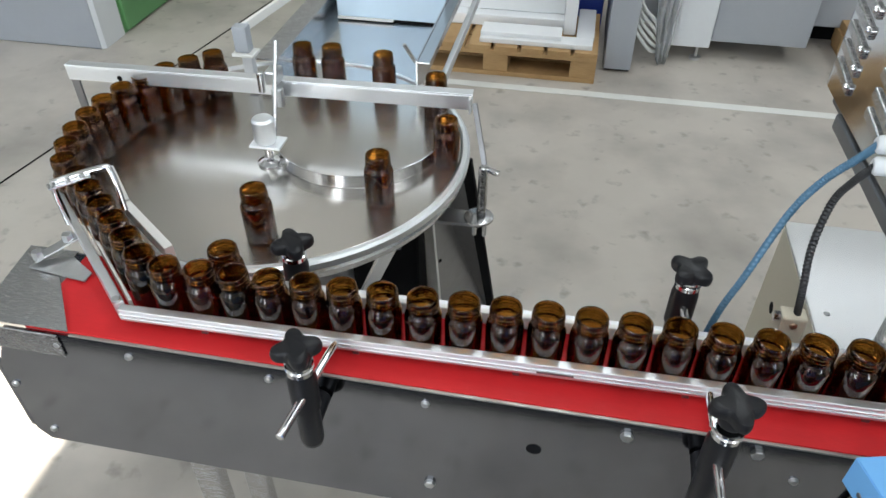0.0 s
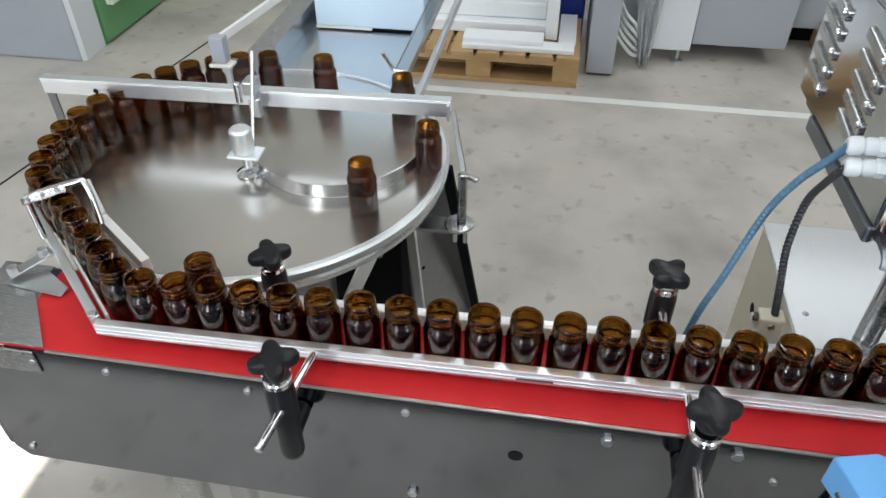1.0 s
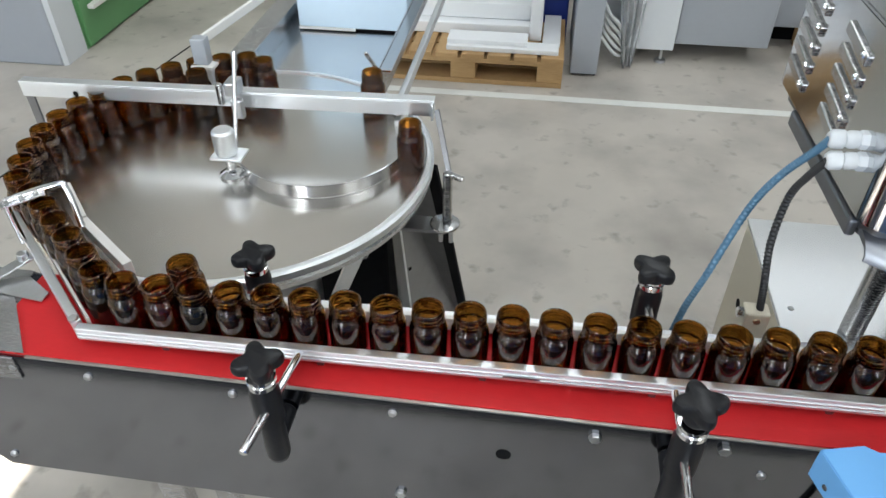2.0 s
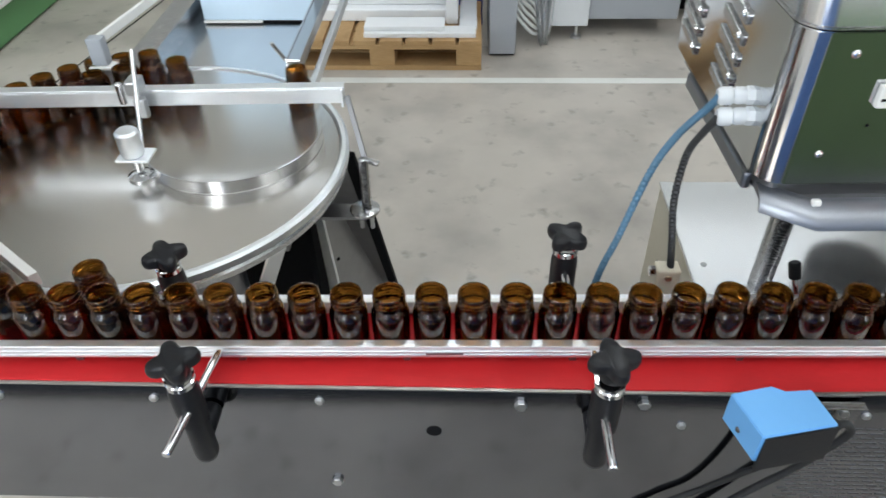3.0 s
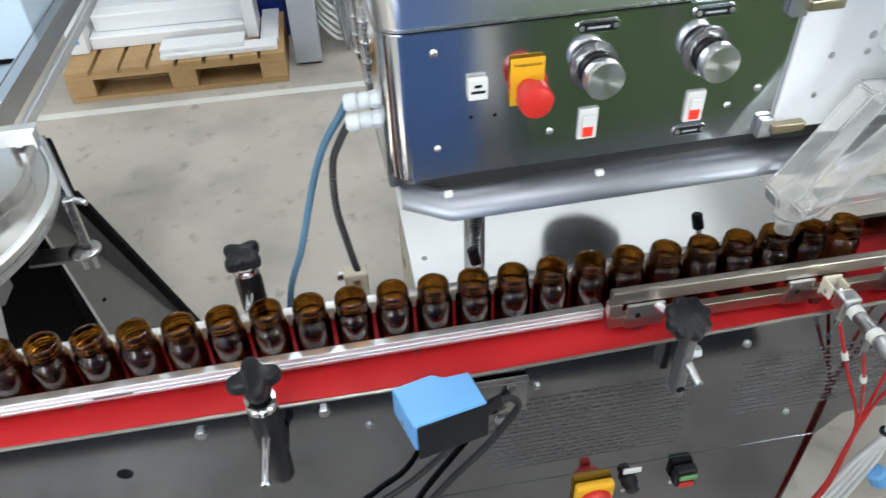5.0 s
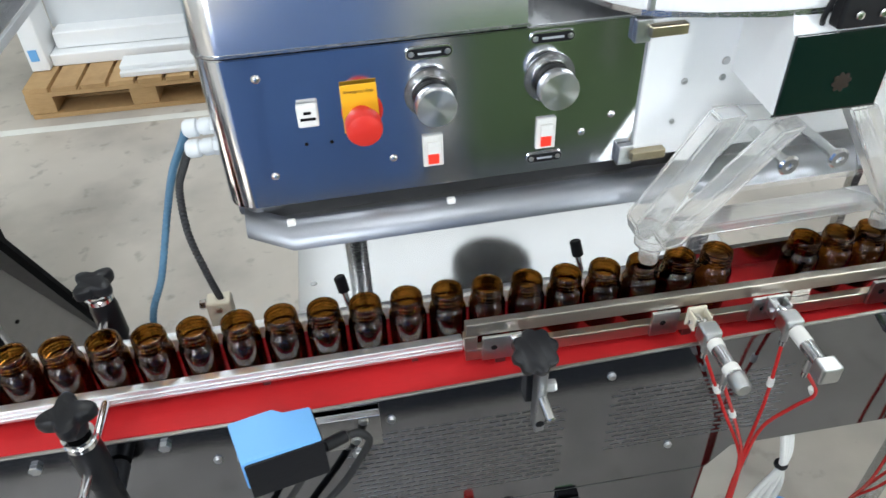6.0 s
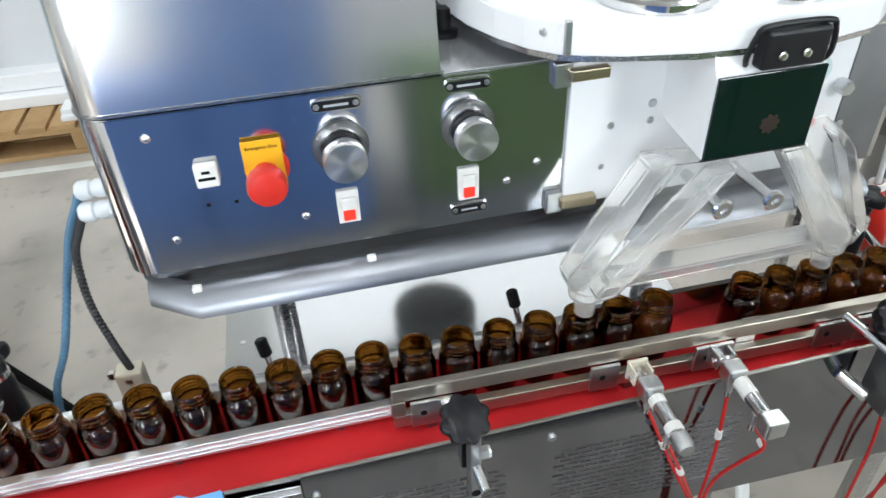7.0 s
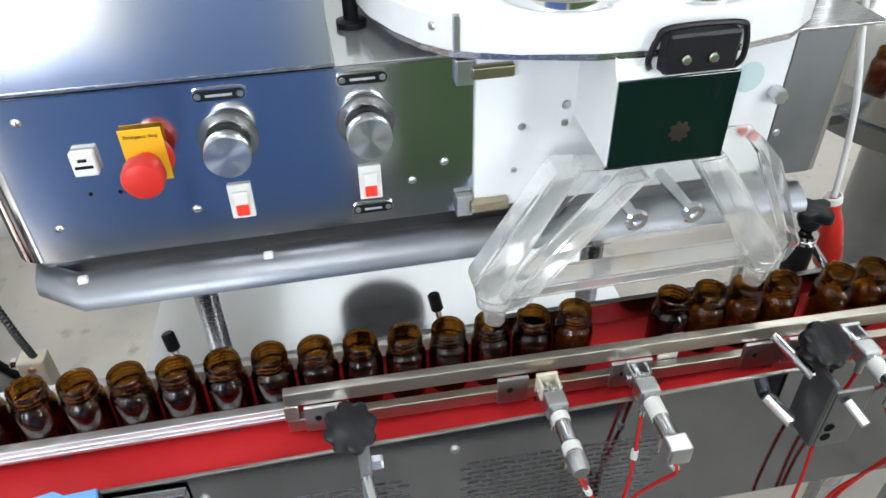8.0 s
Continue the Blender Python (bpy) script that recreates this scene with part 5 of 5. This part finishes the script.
# ---- double guide bars, brackets and air cylinders ----
def gate_rail():
    g = thing("gate_rail", (1.2, 0.036, 0.838), "double steel guide bars with brackets along the filling station", "guide rail", "guide rails")
    for z0, z1 in ((0.879, 0.898), (0.8385, 0.857)):
        part("guide_bar", cube(0.743, 1.95, 0.031, 0.042, z0, z1, 0.0012), BRUSHED_BAR, g, "warm steel guide bar")
    part("end_block", cube(0.741, 0.757, 0.0302, 0.0430, 0.8572, 0.8788, 0.001), BRUSHED_BAR, g)
    for x, w in ((0.762, 0.048), (0.972, 0.035), (1.102, 0.048), (1.262, 0.050), (1.316, 0.05), (1.48, 0.05)):
        b = part("bracket", cube(x, x + w, 0.0258, 0.0305, 0.841, 0.8785, 0.001), GALV, g, "zinc plated bracket plate")
        part("bracket_hole", lathe([(0, 0), (0.0038, 0), (0.0038, 0.0005), (0, 0.0005)], 14, (x + 0.014, 0.0257, 0.862), (0, -1, 0)), DARK, b, "small dark hole")
    for x in (0.78, 1.02, 1.16, 1.30, 1.52):
        part("rail_foot", cube(x, x + 0.012, 0.033, 0.040, BELT_Z + 0.0004, 0.8383, 0), STEEL_DARK, g)
    part("gate_plate", cube(1.165, 1.190, 0.0425, 0.0445, 0.8395, 0.897, 0.0005), STEEL, g, "steel gate plate")
    # holders with dark knobs: a narrow plate first, a steel angle with two holes at the outlet
    for x, wide in ((0.810, False), (1.322, True)):
        if wide:
            k = part("holder_plate", cube(x - 0.008, x - 0.002, -0.058, -0.012, 0.790, 0.893, 0.002), STEEL_DARK, g, "upright steel angle")
            part("angle_face", cube(x - 0.0018, x + 0.042, -0.058, -0.0535, 0.790, 0.880, 0.0015), STEEL_DARK, k)
            for zz in (0.806, 0.822):
                part("angle_hole", lathe([(0, 0), (0.0062, 0), (0.0062, 0.0005), (0, 0.0005)], 18, (x + 0.008, -0.0582, zz), (0, -1, 0)), DARK, k, "round hole")
            part("holder_rod", rod((x - 0.030, 0.026, 0.890), (x - 0.016, -0.035, 0.884), 0.0055), CHROME, k, "bright steel rod", True)
            part("holder_stub", rod((x - 0.034, 0.0, 0.818), (x - 0.018, -0.036, 0.808), 0.0085), CHROME, k, "bright steel rod", True)
            part("holder_spindle", rod((x + 0.012, -0.0585, 0.868), (x + 0.022, -0.085, 0.856), 0.006), CHROME, k, "bright steel spindle", True)
            ky, kz = -0.006, 0.889
        else:
            k = part("holder_plate", cube(x + 0.004, x + 0.016, -0.034, -0.012, 0.766, 0.885, 0.002), GALV, g, "narrow upright holder plate")
            part("holder_hole", lathe([(0, 0), (0.0055, 0), (0.0055, 0.0005), (0, 0.0005)], 16, (x + 0.010, -0.0342, 0.782), (0, -1, 0)), DARK, k, "round hole")
            part("holder_rod", rod((x - 0.012, 0.026, 0.876), (x + 0.008, -0.022, 0.876), 0.0055), CHROME, k, "bright steel rod", True)
            part("holder_spindle", rod((x + 0.010, -0.0345, 0.832), (x + 0.014, -0.062, 0.822), 0.006), CHROME, k, "bright steel spindle", True)
            part("holder_nut", hexagon((x + 0.0165, -0.024, 0.838), (1, 0, 0), 0.008, 0.012), GALV, k)
            ky, kz = -0.016, 0.880
        part("holder_boss", lathe([(0, 0), (0.016, 0), (0.017, 0.008), (0.013, 0.014), (0, 0.014)], 20, (x, ky, kz), (0, -0.45, 0.9)), BLACK, k, "", True)
        part("holder_knob", star(0.0275, 8, 0.14, 0.018, (x, ky - 0.006, kz + 0.0135), (0, -0.45, 0.9), 0.2), BLACK, k, "black fluted hand knob", True)
    return g


BRUSHED_BAR = material("warm_steel_bar", (0.62, 0.57, 0.50), 0.32, 1.0, 0.25, 60, 0.04, 0.15, 6, (1, 12, 12))
gate_rail()


def air_cylinder(x, z, square_end, label):
    c = thing("air_cylinder", (x, -0.03, z), label, "air cylinder", "air cylinders")
    ym = GALV if square_end else CREAM
    y = part("yoke", cube(x - 0.012, x + 0.012, 0.0215, 0.0255, z - 0.016, z + 0.012, 0.001), ym, c, "bracket yoke")
    for dx in (-0.0115, 0.0085):
        part("yoke_cheek", cube(x + dx, x + dx + 0.003, 0.0045, 0.0213, z - 0.010, z + 0.010, 0.0008), ym, y)
    part("yoke_pin", rod((x - 0.0145, 0.011, z), (x + 0.0145, 0.011, z), 0.003), CHROME, y, "", True)
    part("piston_rod", rod((x, 0.030, z), (x, 0.0, z), 0.004), CHROME, c, "bright piston rod", True)
    part("front_block", cube(x - 0.0115, x + 0.0115, -0.022, 0.0, z - 0.0115, z + 0.0115, 0.003), GALV, c, "grey front block")
    part("barrel", rod((x, -0.022, z), (x, -0.078, z), 0.0088, 24), CHROME, c, "bright barrel", True)
    part("label_band", lathe([(0.0088, 0), (0.0094, 0), (0.0094, 0.022 if square_end else 0.010), (0.0088, 0.022 if square_end else 0.010)], 24, (x, -0.026, z), (0, -1, 0), close=True), WHITE_PLASTIC, c, "white band", True)
    if square_end:
        part("end_cap", cube(x - 0.0125, x + 0.0125, -0.098, -0.077, z - 0.0125, z + 0.0125, 0.003), GALV, c, "grey end block")
    else:
        part("end_cap", lathe([(0, 0), (0.0105, 0), (0.0105, 0.014), (0.008, 0.020), (0, 0.020)], 20, (x, -0.078, z), (0, -1, 0)), GALV, c, "grey end cap", True)
        part("rear_band", lathe([(0.0088, 0), (0.0098, 0), (0.0098, 0.010), (0.0088, 0.010)], 24, (x, -0.064, z), (0, -1, 0), close=True), WHITE_PLASTIC, c, "white band", True)
    for y in (-0.012, -0.062):
        part("fitting", rod((x, y, z - 0.011), (x, y, z - 0.030), 0.0042), GALV, c, "push-in fitting", True)
    return c


air_cylinder(1.026, 0.872, False, "small round air cylinder pushing the bottle stop")
air_cylinder(1.128, 0.872, True, "small air cylinder with square end block on a bracket")
air_cylinder(1.384, 0.882, True, "small air cylinder with square end block beside the knob")


def tubes():
    """Red air tubes that hang from the cylinders and meet in a bundle."""
    knot = (1.112, -0.035, 0.635)
    for k, (a, mid) in enumerate((((1.026, -0.012, 0.843), (1.066, -0.022, 0.745)), ((1.026, -0.062, 0.843), (1.074, -0.05, 0.735)), ((1.128, -0.012, 0.843), (1.124, -0.025, 0.745)), ((1.128, -0.062, 0.843), (1.165, -0.055, 0.775)))):
        t = thing("air_tube", a, "thin red air tube hanging from a cylinder", "tube", "air tubes")
        pts = [a, mid, (knot[0] + 0.003 * (k - 1.5), knot[1], knot[2] + 0.01), (1.113 + 0.003 * k, -0.036, 0.57), (1.114 + 0.004 * k, -0.034, 0.45), (1.10, -0.02, 0.33)]
        if k == 3:
            pts = [a, (1.155, -0.062, 0.795), (1.14, -0.055, 0.765), (1.122, -0.04, 0.71), (knot[0] + 0.006, knot[1], knot[2]), (1.120, -0.034, 0.55), (1.118, -0.03, 0.45), (1.10, -0.02, 0.33)]
        part("tube", hose(pts, 0.0023, 70, 8), RED_TUBE, t, "", True)
        q = Vector(a).lerp(Vector(mid), 0.62)
        part("connector", rod(q, q + (Vector(mid) - Vector(a)).normalized() * 0.014, 0.0042), WHITE_PLASTIC, t, "white tube connector", True)
        part("ferrule", rod((a[0], a[1], a[2] + 0.002), (a[0], a[1], a[2] - 0.010), 0.0035), CHROME, t, "", True)
    for k, pts in enumerate(([(1.384, -0.012, 0.853), (1.362, -0.02, 0.76), (1.358, -0.03, 0.68), (1.36, -0.03, 0.52), (1.38, 0.0, 0.40)], [(1.384, -0.062, 0.853), (1.42, -0.07, 0.77), (1.42, -0.05, 0.70), (1.40, -0.04, 0.64), (1.395, -0.03, 0.50), (1.38, 0.0, 0.40)], [(1.51, -0.03, 0.78), (1.47, -0.04, 0.73), (1.42, -0.04, 0.66), (1.40, -0.03, 0.56), (1.38, 0.0, 0.40)])):
        t = thing("air_tube", pts[0], "thin red air tube hanging from a cylinder", "tube", "air tubes")
        part("tube", hose(pts, 0.0023, 60, 8), RED_TUBE, t, "", True)
    w = thing("cable_bundle", (1.21, 0.0, 0.5), "bundle of white cables hanging below the conveyor", "cable")
    for k in range(4):
        part("cable", hose([(1.205 + 0.004 * k, 0.02, 0.64), (1.21 + 0.004 * k, 0.0, 0.58), (1.212 + 0.002 * k, -0.005, 0.54), (1.19 + 0.014 * k, 0.0, 0.46), (1.17 + 0.02 * k, 0.02, 0.25)], 0.0045, 40, 8), CABLE_WHITE, w, "", True)
    part("cable_plug", rod((1.245, 0.0, 0.425), (1.262, -0.005, 0.395), 0.016, 20), SENSOR_BLUE, w, "blue cable plug", True)
    part("tie", rod((1.2135, -0.004, 0.545), (1.2135, -0.004, 0.551), 0.010), BLACK, w, "black cable tie")


tubes()


# ---- blue sensor ----
def sensor():
    s = thing("optical_sensor", (0.52, -0.04, 0.80), "blue box sensor with black base on a steel bracket", "sensor")
    top = [(0.466, -0.024), (0.484, -0.081), (0.568, -0.063), (0.556, -0.016), (0.526, -0.021), (0.514, -0.012)]
    part("housing", slab(top, 0.812, 0.856, 0.0012), SENSOR_BLUE, s, "blue housing")
    part("base", slab([(0.4865, -0.083), (0.570, -0.065), (0.558, -0.018), (0.55, -0.020), (0.561, -0.060), (0.489, -0.0765)], 0.797, 0.8535, 0.0006), BLACK, s, "black front cover")
    part("lens_screw", lathe([(0, 0), (0.0035, 0), (0.003, 0.001), (0, 0.0012)], 14, (0.4735, -0.050, 0.826), (-0.95, -0.3, 0)), STEEL_DARK, s, "", True)
    b = part("bracket", cube(0.50, 0.632, -0.0055, -0.003, 0.752, 0.819, 0.001), STEEL_X, s, "steel bracket plate")
    part("bracket_fold", cube(0.50, 0.632, -0.014, -0.0056, 0.8165, 0.819, 0.0006), STEEL_X, b)
    for x, z in ((0.612, 0.803), (0.60, 0.768)):
        part("bracket_screw", hexagon((x, -0.0056, z), (0, -1, 0), 0.006, 0.004), GALV, b)
    part("plug", rod((0.566, -0.045, 0.818), (0.592, -0.030, 0.812), 0.0075), BLACK, s, "black plug", True)
    part("cable", hose([(0.590, -0.031, 0.812), (0.606, -0.026, 0.808), (0.616, -0.025, 0.79), (0.603, -0.022, 0.755), (0.575, -0.018, 0.70), (0.535, -0.014, 0.64), (0.49, -0.012, 0.565), (0.47, -0.01, 0.50), (0.465, 0.02, 0.40)], 0.0048, 70, 10), RUBBER, s, "black cable", True)
    part("cable", hose([(0.545, -0.06, 0.80), (0.532, -0.045, 0.76), (0.51, -0.025, 0.70), (0.475, -0.012, 0.64), (0.43, -0.010, 0.60), (0.40, -0.006, 0.56), (0.40, 0.02, 0.45)], 0.0042, 60, 10), RUBBER, s, "black cable", True)


sensor()


# ---- far end of the line ----
def far_station():
    t = thing("rotary_table", (2.15, 0.75, 0), "second round steel table collecting filled bottles", "turntable")
    part("disc", lathe([(0, 0.83), (0.335, 0.83), (0.335, 0.80), (0, 0.80)], 96, (2.15, 0.75, 0)), TABLE, t, "", True)
    part("rim", lathe([(0.336, 0.80), (0.336, 0.855), (0.341, 0.855), (0.341, 0.80)], 96, (2.15, 0.75, 0), close=True), STEEL_X, t, "", True)
    part("apron", lathe([(0.30, 0.76), (0.352, 0.76), (0.352, 0.799), (0.30, 0.799)], 96, (2.15, 0.75, 0), close=True), STEEL_DARK, t, "", True)
    part("pedestal", lathe([(0, 0), (0.2, 0), (0.19, 0.02), (0.12, 0.05), (0.12, 0.759), (0, 0.759)], 40, (2.15, 0.75, 0)), STEEL_DARK, t, "", True)
    part("side_arm", bar((1.60, 0.60, 0.80), (1.86, 0.66, 0.80), 0.03, 0.025, 0.002), STEEL, t)
    p = thing("power_plug", (1.52, 0.25, 0.85), "red industrial power plug hanging on a white cable", "plug")
    part("body", lathe([(0, 0), (0.0185, 0.0), (0.020, 0.008), (0.020, 0.036), (0.0185, 0.038), (0.0185, 0.058), (0.016, 0.080), (0.011, 0.102), (0.0105, 0.115), (0, 0.116)], 28, (1.536, 0.25, 0.785), (-0.25, 0, 1)), RED, p, "", True)
    part("collar", lathe([(0.009, 0), (0.0125, 0), (0.0125, 0.010), (0.010, 0.012)], 24, (1.508, 0.25, 0.897), (-0.25, 0, 1), close=True), WHITE_PLASTIC, p, "white gland", True)
    part("cable", hose([(1.507, 0.25, 0.905), (1.499, 0.25, 0.98), (1.485, 0.25, 1.06), (1.468, 0.265, 1.16), (1.462, 0.29, 1.28), (1.456, 0.322, 1.42), (1.455, 0.326, 1.5)], 0.0042, 50, 10), CABLE_WHITE, p, "white cable", True)
    u = thing("cable_stand", (1.42, 0.30, 0), "slim steel upright holding the power cable", "frame")
    part("upright", bar((1.455, 0.33, 0.0), (1.455, 0.33, 1.55), 0.016, 0.016, 0.002, up=(0, 1, 0)), STEEL, u)
    part("arm", bar((1.455, 0.33, 1.15), (1.60, 0.36, 1.22), 0.01, 0.01, 0.002), STEEL, u)
    part("thumb_screw", rod((1.446, 0.33, 1.115), (1.43, 0.33, 1.115), 0.01), BLACK, u, "", True)
    rail_clamp(1.43, 0.19, 0.935, ((1.435, 0.12, 0.872), (1.45, 0.20, 0.872)), "black rail clamp with star knob beside the red plug", 0.4, 0, 0.1535)


far_station()


# ---- bottles that ride on the turning table ----
def motions():
    z = TZ + 0.0004
    polar = lambda a, r: (CX + r * math.cos(radians(a)), CY + r * math.sin(radians(a)))
    rides = [
        [(0, -0.301, 0.239), (0.5, -0.214, 0.296), (1.0, -0.144, 0.365), (1.3, -0.108, 0.412), (1.7, -0.077, 0.468), (2.1, -0.066, 0.50), (2.5, -0.067, 0.523), (2.8, -0.095, 0.600), (3.1, -0.160, 0.667), (3.5, -0.259, 0.714), (3.9, *polar(86, 0.292)), (4.15, *polar(93.8, 0.296)), (8.0, *polar(93.8, 0.296))],
        [(0, -0.150, 0.360), (0.5, -0.098, 0.428), (1.0, -0.063, 0.494), (1.4, -0.085, 0.575), (1.9, -0.155, 0.660), (2.5, -0.258, 0.712), (2.9, *polar(86, 0.27)), (3.3, *polar(100.5, 0.246)), (8.0, *polar(100.5, 0.246))],
        [(0, -0.067, 0.484), (0.5, -0.088, 0.580), (1.0, -0.142, 0.660), (1.5, -0.235, 0.708), (2.0, *polar(96, 0.275)), (2.4, *polar(112.0, 0.246)), (8.0, *polar(112.0, 0.246))],
        [(0, -0.114, 0.633), (0.5, -0.203, 0.695), (1.0, -0.309, 0.713), (1.4, *polar(101, 0.27)), (1.9, *polar(120, 0.25)), (2.1, *polar(124.0, 0.246)), (8.0, *polar(124.0, 0.246))],
        [(0, -0.231, 0.703), (0.5, -0.330, 0.716), (1.0, *polar(101.5, 0.296)), (1.2, *polar(102.9, 0.296)), (8.0, *polar(102.9, 0.296))],
        [(0, -0.337, 0.716), (0.5, *polar(105, 0.292)), (0.75, *polar(112.0, 0.296)), (8.0, *polar(112.0, 0.296))],
        [(0, -0.395, 0.712), (0.4, *polar(113, 0.292)), (0.6, *polar(121.1, 0.296)), (8.0, *polar(121.1, 0.296))],
    ]
    for ob, rows in zip(LOOSE, rides):
        walk(ob, [(t, pose(x, y, z, 0, 0, 9 * min(t, 4))) for t, x, y in rows])
    # the filled bottles past the stop are let go and ride off on the belt
    for ob, x in FREED:
        walk(ob, [(t, pose(x + dx, row_y(x + dx), BELT_Z + 0.0004, 0, 0, 40 * x)) for t, dx in ((0, 0), (7.8, 0), (7.9, 0.007), (8.0, 0.027))])


motions()
